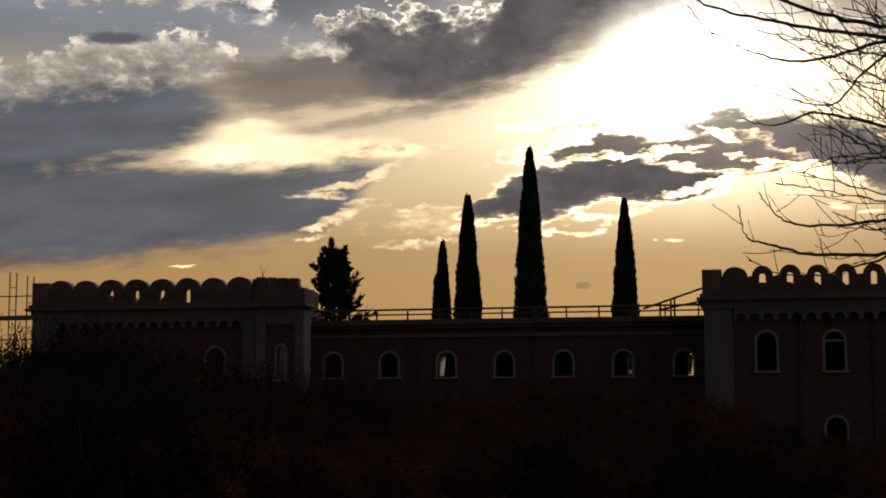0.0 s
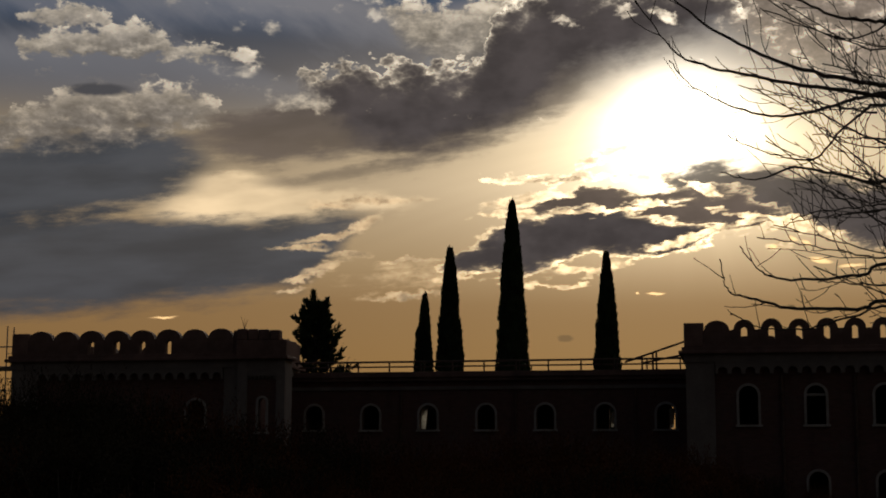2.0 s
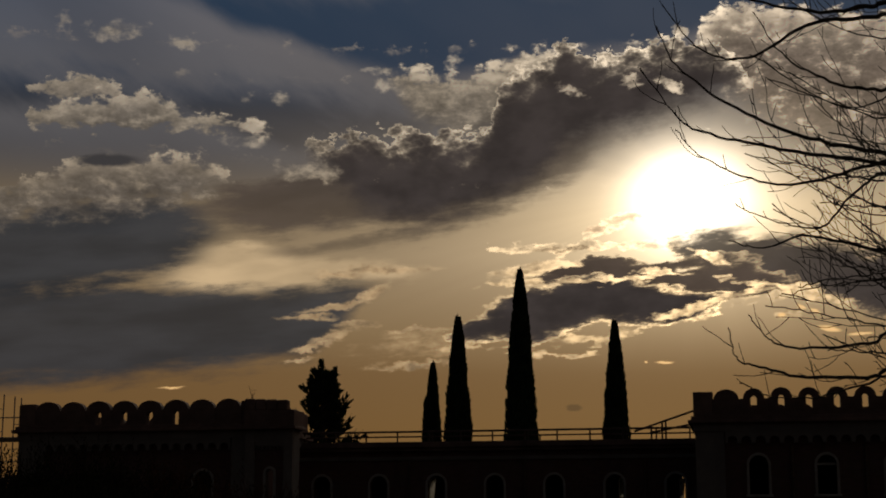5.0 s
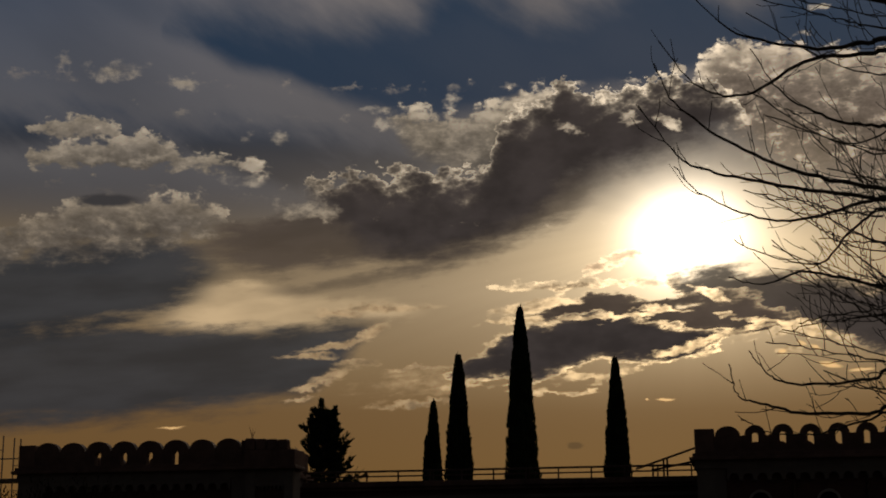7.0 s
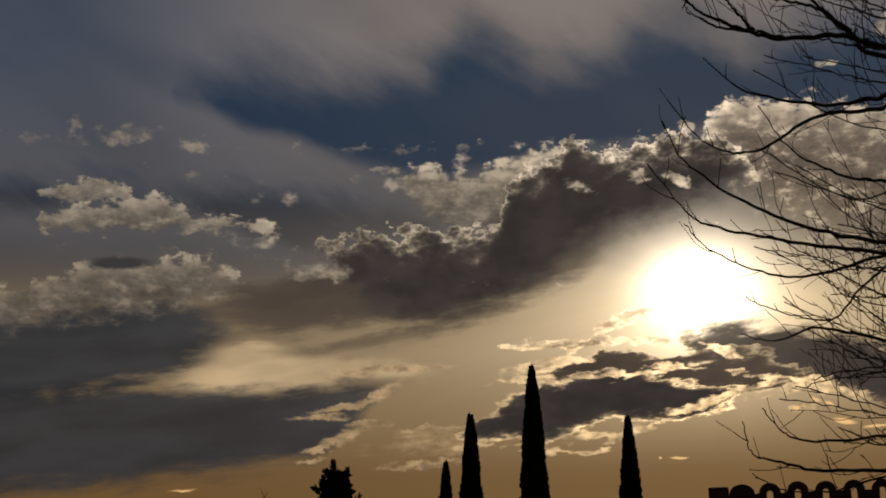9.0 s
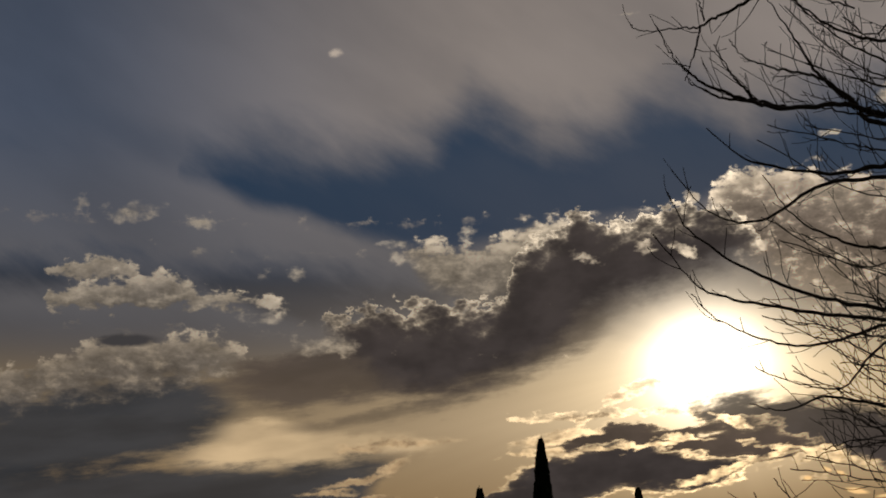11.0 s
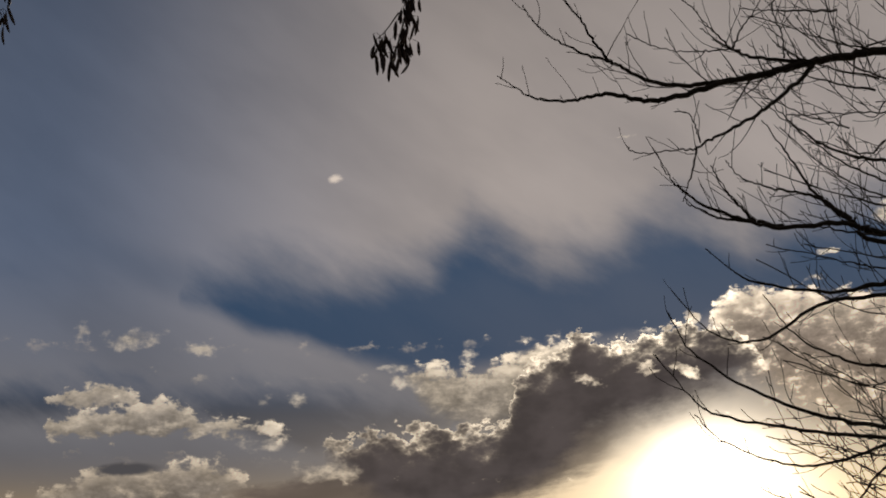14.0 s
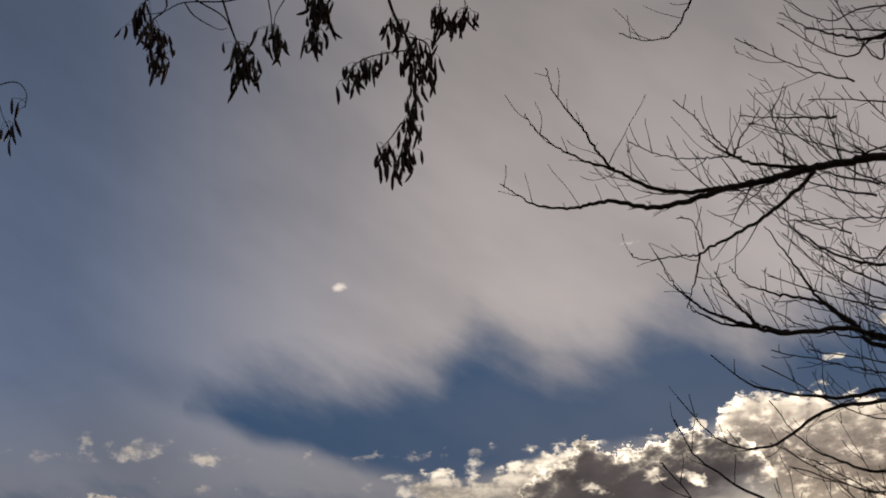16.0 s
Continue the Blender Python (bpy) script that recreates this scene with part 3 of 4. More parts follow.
bm = bmesh.new()
marks = [-1600, -700, -300, -120] + [-60 + 3 * i for i in range(41)] + [120, 300, 700, 1600]
deep = [-1600, -600, -200, -60] + [-24 + 3 * i for i in range(55)] + [180, 300, 700, 2200]
grid = [[bm.verts.new((x, y, ground_height(x, y) if abs(x) < 100 and -50 < y < 150 else 0.0)) for x in marks] for y in deep]
for a, b in zip(grid, grid[1:]):
    for i in range(len(marks) - 1):
        bm.faces.new((a[i], a[i + 1], b[i + 1], b[i]))
tagged(link("ground", bm, GROUND, smooth=True), "dark rough grass and soil in evening shade", "ground", kind="structure")

# ---- castle ----
TURN = -11.86
BASE = Vector((-9.42, 80.98, 0.0))


def castle_pose(s, y=0.0, z=0.0, turn=0.0):
    """A place s along the front and y behind it."""
    return Matrix.Translation(BASE) @ pose(0, 0, 0, 0, 0, TURN) @ pose(s, y, z, 0, 0, turn)


CORNICE, ARCH = 8.5, 7.5


def merlon_mesh(w, rise, notch, hole, sill, spring):
    """A stretch of parapet 1.31 m long with a round merlon on it; through it goes a loophole of that width, sill and spring (none: blind)."""
    bm = bmesh.new()
    p, d = 0.655, 0.45
    h = hole / 2
    if hole:
        box(bm, -p, p, 0, d, 0.0, sill)
        box(bm, -p, -h, 0, d, sill, notch)
        box(bm, h, p, 0, d, sill, notch)
        inner = arch_points(0, hole, max(spring, notch) if spring > notch - 0.01 else spring, None, 12)
    else:
        box(bm, -p, p, 0, d, 0.0, notch)
        inner = [(-w / 2 + w * i / 12, notch) for i in range(13)]
    outer = arch_points(0, w, notch, rise, 12)
    if hole and spring < notch - 0.01:
        for (xa, za), (xb, zb) in zip(inner, inner[1:]):
            prism(bm, [(xa, za), (xb, zb), (xb, notch), (xa, notch)], 0, d)
        inner = [(-w / 2 + w * i / 12, notch) for i in range(13)]
    for k in range(12):
        if k in (0, 11) and not (hole and spring >= notch - 0.01):
            prism(bm, [inner[k], inner[k + 1], outer[k + 1]] if k == 0 else [inner[k], inner[k + 1], outer[k]], 0, d)
        else:
            prism(bm, [inner[k], inner[k + 1], outer[k + 1], outer[k]], 0, d)
    bmesh.ops.remove_doubles(bm, verts=bm.verts[:], dist=0.0005)
    bmesh.ops.recalc_face_normals(bm, faces=bm.faces[:])
    return bm


MERLONS = {"slit": (1.22, 0.5, 0.82, 0.32, 0.03, 0.58), "blind": (1.22, 0.5, 0.82, 0, 0, 0), "ring": (1.02, 0.5, 0.85, 0.29, 0.34, 0.86)}


def corbel_mesh(pitch=0.66, h=0.62, d=0.3):
    """One arch of the corbel table: a block with a half-round cut from below."""
    bm = bmesh.new()
    pts = arch_points(0, pitch * 0.7, 0.12, None, 10)
    r = pitch / 2
    box(bm, -r, -pitch * 0.35, -d, 0, 0.0, h)
    box(bm, pitch * 0.35, r, -d, 0, 0.0, h)
    for (xa, za), (xb, zb) in zip(pts, pts[1:]):
        prism(bm, [(xa, za), (xb, zb), (xb, h), (xa, h)], -d, 0)
    bmesh.ops.remove_doubles(bm, verts=bm.verts[:], dist=0.0005)
    return bm


def window_frame(parent, cx, w, sill, spring, y, label="pale stone window surround"):
    """A moulded stone surround, a sill, and bars in the opening."""
    bm = bmesh.new()
    t = 0.13
    outer = [(cx - w / 2 - t, sill)] + arch_points(cx, w + 2 * t, spring) + [(cx + w / 2 + t, sill)]
    inner = [(cx - w / 2, sill)] + arch_points(cx, w, spring) + [(cx + w / 2, sill)]
    for k in range(len(outer) - 1):
        prism(bm, [inner[k], inner[k + 1], outer[k + 1], outer[k]], y - 0.07, y + 0.12)
    win = part("window", bm, STONE, parent, label)
    part("sill", boxes((cx - w / 2 - 0.2, cx + w / 2 + 0.2, y - 0.14, y + 0.1, sill - 0.12, sill - 0.002), bevel=0.01), STONE, win)
    return win


merlon_src = {}
corbel_src = None


def battlement(parent, length, y, turn=None, z=8.85, kinds=("ring",)):
    """A row of merlons on the parapet, along x at depth y, or along the side when turned; kinds are taken in order."""
    count = int(round(length / 1.31))
    for i in range(count):
        kind = kinds[i % len(kinds)]
        if not kind:
            continue
        s = (i + 0.5) * length / count
        m = pose(s, y, z) if turn is None else pose(turn, y + s, z, 0, 0, 90)
        m = m @ pose(0, 0, random.uniform(-0.03, 0.01), 0, random.uniform(-0.5, 0.5), 0) @ Matrix.Diagonal((length / count / 1.312, 1, random.uniform(0.98, 1.02), 1))
        if kind not in merlon_src:
            merlon_src[kind] = part("merlon", merlon_mesh(*MERLONS[kind]), DARK_STONE, parent)
            merlon_src[kind].matrix_basis = m
        else:
            share(merlon_src[kind], m, parent)


def corbels(parent, x0, x1, y, turn=None, pitch=0.66):
    global corbel_src
    count = int((x1 - x0) / pitch)
    gap = (x1 - x0) / count
    for i in range(count):
        s = x0 + (i + 0.5) * gap
        m = (pose(s, y, ARCH) if turn is None else pose(turn, s, ARCH, 0, 0, 90)) @ Matrix.Diagonal((gap / 0.66, 1, 1, 1))
        if corbel_src is None:
            corbel_src = part("corbel", corbel_mesh(), PLASTER, parent)
            corbel_src.matrix_basis = m
        else:
            share(corbel_src, m, parent)


def tower(name, s0, w, d, upper, lower, label, front, back, sides):
    t = thing(name, castle_pose(s0), label, "tower")
    o = 0.3
    part("upper_wall", arched_wall(0, w, 4.2, ARCH + 0.6, 0, 0.5, upper), BRICK, t, "red brick wall, dark in the shade")
    part("lower_wall", arched_wall(0, w, -0.3, 4.2, 0, 0.5, lower), BRICK, t, "red brick wall, dark in the shade")
    for x in (0, w - 0.5):
        part("side_wall", boxes((x, x + 0.5, 0.5, d, -0.3, ARCH + 0.6)), BRICK, t)
    part("back_wall", boxes((0.5, w - 0.5, d - 0.5, d, -0.3, ARCH + 0.6)), BRICK, t)
    part("floor_slab", boxes((0.5, w - 0.5, 0.5, d - 0.5, 4.0, 4.25)), VOID, t)
    part("roof", boxes((0.5, w - 0.5, 0.5, d - 0.5, 7.9, 8.2)), ROOFING, t)
    # plaster band, cornice and parapet on the four sides
    z0, z1, z2 = ARCH + 0.6, CORNICE, CORNICE + 0.16
    for x0, x1, y0, y1, a, b in ((0, w, 0, 0.2, 1, 0), (0, w, d - 0.2, d, 1, 0), (0, 0.2, 0.2, d - 0.2, 0, 1), (w - 0.2, w, 0.2, d - 0.2, 0, 1)):
        fx0, fx1 = (o if x0 == 0 else 0), (o if x1 == w else 0)
        fy0, fy1 = (o if y0 == 0 else 0), (o if y1 == d else 0)
        part("plaster_band", boxes((x0 - fx0, x1 + fx1, y0 - fy0, y1 + fy1, z0, z1)), PLASTER, t, "weathered pale plaster band")
        e = 0.25
        part("cornice", boxes((x0 - fx0 - e * (fx0 > 0), x1 + fx1 + e * (fx1 > 0), y0 - fy0 - e * (fy0 > 0), y1 + fy1 + e * (fy1 > 0), z1, z2), bevel=0.02), DARK_STONE, t, "projecting dark cornice")
        e = 0.1
        part("parapet", boxes((x0 - fx0 - e * (fx0 > 0), x1 + fx1 + e * (fx1 > 0), y0 - fy0 - e * (fy0 > 0), y1 + fy1 + e * (fy1 > 0), z2, 8.85), bevel=0.015), DARK_STONE, t)
    thing_row(t, w + 2 * o - 1.96, -o + 0.98, front, -o)
    thing_row(t, w + 2 * o - 1.96, -o + 0.98, back, d + o - 0.45)
    battlement(t, d - 0.6, 0.5, w + o - 0.02, kinds=sides)
    battlement(t, d - 0.6, 0.5, 0.45 - o, kinds=sides)
    for x in (-o + 0.02, w + o - 1.0):
        for y in (-o + 0.02, d + o - 0.75):
            part("corner_block", boxes((x, x + 0.98, y, y + 0.73, 8.85, 10.06), bevel=0.04), DARK_STONE, t)
    corbels(t, 1.25, w - 1.25, 0)
    for x0, x1 in ((-0.22, 1.2), (w - 1.2, w + 0.22)):
        part("pilaster", boxes((x0, x1, -0.22, 0.0, -0.3, ARCH + 0.6)), PLASTER, t, "plastered corner pilaster")
    for hole in upper + lower:
        window_frame(t, *hole, 0.0)
    return t


def thing_row(t, length, x0, kinds, y):
    """Merlons between the corner blocks."""
    count = len(kinds) if len(kinds) > 1 else int(round(length / 1.31))
    for i in range(count):
        kind = kinds[i % len(kinds)]
        if not kind:
            continue
        m = pose(x0 + (i + 0.5) * length / count, y, 8.85 + random.uniform(-0.03, 0.01), 0, random.uniform(-0.5, 0.5), 0) @ Matrix.Diagonal((length / count / 1.312, 1, random.uniform(0.98, 1.02), 1))
        if kind not in merlon_src:
            merlon_src[kind] = part("merlon", merlon_mesh(*MERLONS[kind]), DARK_STONE, t)
            merlon_src[kind].matrix_basis = m
        else:
            share(merlon_src[kind], m, t)


left = tower("crenellated_tower", -13.1, 13.1, 8.6, [(10.3, 1.0, 5.0, 5.9)], [], "brick castle tower with round-headed merlons above dark brush",
             ["blind", "blind", "slit", "slit", "slit", "slit", "blind", "blind"], ["blind", "blind", "blind", None, None, None, None, "blind"], ["blind"])
right = tower("crenellated_tower", 23.2, 13.4, 8.6, [(2.82, 0.92, 5.0, 6.45), (6.08, 0.92, 5.0, 6.45), (9.34, 0.92, 5.0, 6.45)],
              [(6.08, 0.92, 1.0, 2.25), (9.34, 0.92, 1.0, 2.25)], "brick castle tower with tall arched windows and ring-shaped merlons", ["blind"] + ["ring"] * 8, ["ring"], ["ring"])
part("transom", boxes((5.62, 6.54, 0.05, 0.14, 6.4, 6.52), bevel=0.01), STONE, right, "stone transom bar under the window arch")
for x in (4.45, 7.95):
    bm = bmesh.new()
    tube(bm, [Vector((x, -0.1, 0)), Vector((x, -0.1, 7.4))], [0.08, 0.08], 8)
    part("downpipe", bm, RUST, right, "rusty rainwater pipe")

# pale corner turret beside the first tower
turret = thing("corner_turret", castle_pose(-0.26, -0.34), "narrow pale plastered corner turret with a lancet window", "turret")
TW, TD = 2.4, 1.5
part("wall", arched_wall(0, TW, 3.8, 7.45, 0, 0.4, [(1.25, 0.42, 4.7, 6.25)]), BRICK, turret)
part("wall", boxes((0, TW, 0, 0.4, -0.3, 3.8)), BRICK, turret)
for x in (0, TW - 0.4):
    part("side_wall", boxes((x, x + 0.4, 0.4, TD, -0.3, 7.45)), PLASTER, turret)
for x0, x1 in ((-0.1, 0.42), (TW - 0.38, TW + 0.1)):
    part("pilaster", boxes((x0, x1, -0.14, 0.0, -0.3, 8.5)), PLASTER, turret, "pale plastered pilaster")
part("plaster_band", boxes((0.42, TW - 0.38, -0.1, 0.4, 7.85, 8.5)), PLASTER, turret)
part("back_fill", boxes((0, TW, 0.4, TD, 7.45, 8.5)), PLASTER, turret)
part("cornice", boxes((-0.3, TW + 0.3, -0.4, TD, 8.5, 8.66), bevel=0.02), DARK_STONE, turret)
part("parapet", boxes((-0.16, TW + 0.2, -0.26, TD, 8.66, 9.5), bevel=0.02), DARK_STONE, turret)
for i in range(4):
    part("merlon", boxes((-0.14 + 0.6 * i, 0.4 + 0.6 * i, -0.25, 0.3, 9.5, 10.12 - 0.03 * i), bevel=0.05), DARK_STONE, turret)
small = part("corbel", corbel_mesh(0.21, 0.4, 0.1), PLASTER, turret)
small.matrix_basis = pose(0.42 + 0.105, 0.0, 7.45)
for i in range(1, 8):
    share(small, pose(0.42 + 0.105 + 0.21 * i, 0.0, 7.45), turret)
window_frame(turret, 1.25, 0.42, 4.7, 6.25, 0.0)

wing = thing("castle_wing", castle_pose(0.0, 8.0), "long low brick wing with small arched windows and roof terrace", "building")
WIN = [(1.45 + 3.35 * i, 1.0, 5.05, 5.93) for i in range(7)]
L = 23.18
part("upper_wall", arched_wall(0.01, L, 4.2, 8.05, 0, 0.5, WIN), BRICK, wing)
part("lower_wall", boxes((0.01, L, 0, 0.5, -0.3, 4.2)), BRICK, wing)
# openings added so that the low sun reaches the cloths in the front windows
part("back_wall", arched_wall(0.01, L, 4.2, 8.05, 5.5, 6.0, [(8.1, 1.1, 5.2, 7.0), (18.4, 0.9, 4.6, 6.2), (21.98, 0.92, 4.6, 6.2)]), BRICK, wing)
part("back_wall", boxes((0.01, L, 5.5, 6.0, -0.3, 4.2)), BRICK, wing)
part("floor_slab", boxes((0.01, L, 0.5, 5.5, 4.0, 4.25)), VOID, wing)
for x in (0.01, L - 0.4):
    part("end_wall", boxes((x, x + 0.4, 0.5, 5.5, -0.3, 4.0), (x, x + 0.4, 0.5, 5.5, 4.25, 8.05)), BRICK, wing)
part("roof", boxes((0.01, L, -0.1, 6.1, 8.05, 8.25)), ROOFING, wing, "flat roof terrace")
part("cornice", boxes((0.01, L, -0.38, -0.1, 8.0, 8.32), (0.01, L, -0.25, 0.0, 7.8, 8.0), bevel=0.02), DARK_STONE, wing)
part("string_course", boxes((0.01, L, -0.1, 0.0, 7.3, 7.5)), PLASTER, wing)
for hole in WIN:
    window_frame(wing, *hole, 0.0)
for s in (6.6, 13.2, 19.9):
    bm = bmesh.new()
    tube(bm, [Vector((s, -0.1, 0)), Vector((s, -0.1, 7.3))], [0.07, 0.07], 8)
    part("downpipe", bm, RUST, wing, "rusty rainwater pipe")

# a torn pale curtain and two cloth strips that the low sun shines through
def hung_cloth(x, wide, top, drop, label):
    """A rag of cloth in a window of the wing, narrower towards its foot."""
    bm = bmesh.new()
    fold = [[bm.verts.new((x + wide * i / 12 * (1.0 - 0.3 * k / 6), 0.28 + 0.03 * math.sin(i * 1.7 + 0.4 * k), top - drop * k / 6)) for i in range(13)] for k in range(7)]
    for a, b in zip(fold, fold[1:]):
        for i in range(12):
            bm.faces.new((a[i], a[i + 1], b[i + 1], b[i]))
    bmesh.ops.solidify(bm, geom=bm.faces[:], thickness=0.004)
    cloth = link("curtain", bm, CLOTH, smooth=True)
    cloth.matrix_basis = castle_pose(0.0, 8.0)
    tagged(cloth, label, "curtain", "curtains in the castle windows")


hung_cloth(7.67, 0.4, 6.38, 1.28, "torn pale curtain hanging in a castle window")
# these two strips are added to stand for the sunlit edges of their windows
hung_cloth(18.5, 0.2, 6.0, 0.85, "narrow strip of pale cloth for the sunlit edge of a castle window")
hung_cloth(21.72, 0.33, 6.2, 1.1, "strip of pale cloth for the sunlit side of a castle window")

# roof railing
rail = thing("railing", castle_pose(0.0, 7.75, 8.3), "low rusty steel railing along the roof terrace", "railing")
bm = bmesh.new()
tube(bm, [Vector((0.1, 0, 0.58)), Vector((L, 0, 0.62))], [0.06, 0.06], 6)
part("top_rail", bm, RUST, rail)
bm = bmesh.new()
tube(bm, [Vector((0.1, 0, 0.3)), Vector((L, 0, 0.33))], [0.045, 0.045], 6)
part("middle_rail", bm, RUST, rail)
for i in range(13):
    bm = bmesh.new()
    box(bm, 0.4 + 1.83 * i, 0.48 + 1.83 * i, -0.04, 0.04, 0.0, 0.6)
    if i % 3 == 1:
        box(bm, 0.6 + 1.83 * i, 0.66 + 1.83 * i, -0.03, 0.03, 0.0, 0.6)
    part("post", bm, RUST, rail)
stair = thing("stair_rail", castle_pose(19.3, 8.6, 8.25), "sloping steel stair rail up to the tower roof", "railing")
for z in (0.0, 0.4):
    bm = bmesh.new()
    tube(bm, [Vector((z * 2.2, 0, 0.55 - z * 0.2)), Vector((3.6, 0, 1.75 - z * 1.9))], [0.06, 0.06], 6)
    part("rail", bm, RUST, stair)
for x in (0.9, 1.5, 1.7):
    part("post", boxes((x, x + 0.1, -0.05, 0.05, 0.0, 0.55 + x * 0.33)), RUST, stair)

# scaffold behind the tower
scaf = thing("scaffold", castle_pose(-16.6, 3.5), "tube scaffold with board decks beside the tower", "scaffold")
for x in (-1.6, -0.1, 0.32, 1.0, 1.4):
    for y in (0.0, 1.3) if x < -1 else (0.0,):
        bm = bmesh.new()
        tube(bm, [Vector((x, y, 0)), Vector((x, y, 11.1 - 0.2 * abs(x)))], [0.04, 0.04], 6)
        part("standard", bm, STEEL, scaf)
for z in (2.0, 4.2, 6.3, 7.2, 8.55, 9.7):
    bm = bmesh.new()
    tube(bm, [Vector((-2.4, 0, z)), Vector((2.0, 0, z))], [0.035, 0.035], 6)
    part("ledger", bm, STEEL, scaf)
for z in (6.1, 8.4):
    part("deck", boxes((-2.4, 2.0, -0.05, 1.35, z, z + 0.12)), BOARD, scaf)
for k, z in enumerate((7.5, 7.9, 8.9, 9.3, 10.2)):
    bm = bmesh.new()
    x0, x1 = ((-0.1, 0.32), (1.0, 1.4))[k % 2]
    tube(bm, [Vector((x0, 0, z)), Vector((x1, 0, z))], [0.022, 0.022], 5)
    part("rung", bm, STEEL, scaf)

# a dead weed on the tower's parapet
weed = thing("dead_weed", castle_pose(-0.15, -0.1, 10.02), "dry weed growing on the tower parapet", "weed")
for k in range(5):
    bm = bmesh.new()
    a = 0.9 * k
    tube(bm, [Vector((0, 0, 0)), Vector((0.06 * math.cos(a), 0.05 * math.sin(a), 0.35)), Vector((0.22 * math.cos(a), 0.1 * math.sin(a), 0.62 + 0.05 * k))], [0.012, 0.009, 0.004], 4)
    part("stalk", bm, BARK, weed)


# ---- cypresses behind the castle ----
def cypress(x, y, height, width, seed, shoots=(), label="tall narrow dark cypress rising behind the castle roof"):
    rng = random.Random(seed)
    t = thing("cypress", pose(x, y, ground_height(x, y) - 0.1), label, "cypress tree", "cypresses behind the castle")
    bm = bmesh.new()
    tube(bm, [Vector((0, 0, 0)), Vector((0, 0, height * 0.35)), Vector((0.05, 0, height * 0.9))], [0.24, 0.17, 0.03], 8)
    part("trunk", bm, BARK, t)
    verts, faces = [], []

    def radius(h, w, top):
        k = h / top
        return w / 2 * min(1.0, (k / 0.08) ** 0.5 if k < 0.08 else 1.0) * (1 - max(0, k - 0.12) / 0.88) ** 0.56 * (1 - 0.16 * k)

    def spray(p, d, size):
        a = d.cross(Vector((rng.uniform(-1, 1), rng.uniform(-1, 1), rng.uniform(-0.3, 0.3)))).normalized() * size * 0.3
        i = len(verts)
        verts.extend([p - a, p + a, p + d * size + a * 0.5, p + d * size * 1.35, p + d * size - a * 0.5])
        faces.append((i, i + 1, i + 2, i + 3, i + 4))

    for cx, w, top, count in [(0, width, height, int(height * 620))] + [(c, ww, hh, 1500) for c, ww, hh in shoots]:
        rings = 34
        base = len(verts)
        for i in range(rings + 1):
            h = 0.9 + (top - 1.9) * i / rings
            for k in range(14):
                a = 2 * math.pi * k / 14
                r = radius(h, w, top) * 0.86 * (1 + 0.16 * noise.noise(Vector((math.cos(a) * 1.3, math.sin(a) * 1.3, h * 0.8 + seed))))
                verts.append(Vector((cx + r * math.cos(a), r * math.sin(a), h)))
        for i in range(rings):
            for k in range(14):
                faces.append((base + i * 14 + k, base + i * 14 + (k + 1) % 14, base + (i + 1) * 14 + (k + 1) % 14, base + (i + 1) * 14 + k))
        for _ in range(count):
            h = 0.7 + (top - 0.8) * rng.random() ** 1.1
            a = rng.uniform(0, 2 * math.pi)
            lump = 1 + 0.15 * noise.noise(Vector((math.cos(a) * 1.3, math.sin(a) * 1.3, h * 0.8 + seed))) + 0.08 * noise.noise(Vector((a * 2, h * 2.5, seed)))
            r = radius(h, w, top) * lump * rng.uniform(0.82, 1.08)
            d = Vector((math.cos(a) * 0.32, math.sin(a) * 0.32, 1)).normalized()
            spray(Vector((cx + r * math.cos(a), r * math.sin(a), h)), d, rng.uniform(0.1, 0.3))
        for k in range(5):
            spray(Vector((cx + rng.uniform(-0.05, 0.05), 0, top - 0.5 + 0.12 * k)), Vector((rng.uniform(-0.2, 0.2), 0, 1)).normalized(), 0.34)
    me = bpy.data.meshes.new("crown")
    me.from_pydata(verts, [], faces)
    me.materials.append(CYPRESS)
    new("crown", me).parent = t
    return t


cypress(6.33, 110, 22.4, 3.2, 1, label="tallest narrow cypress, dark against the evening sky")
cypress(1.8, 110, 18.9, 2.9, 2)
cypress(-0.02, 115, 16.1, 2.1, 3, [(-0.55, 1.0, 13.4)], "smaller cypress with a side shoot behind the roof")
cypress(13.2, 110, 18.6, 2.8, 4, label="narrow cypress near the stair rail behind the roof")


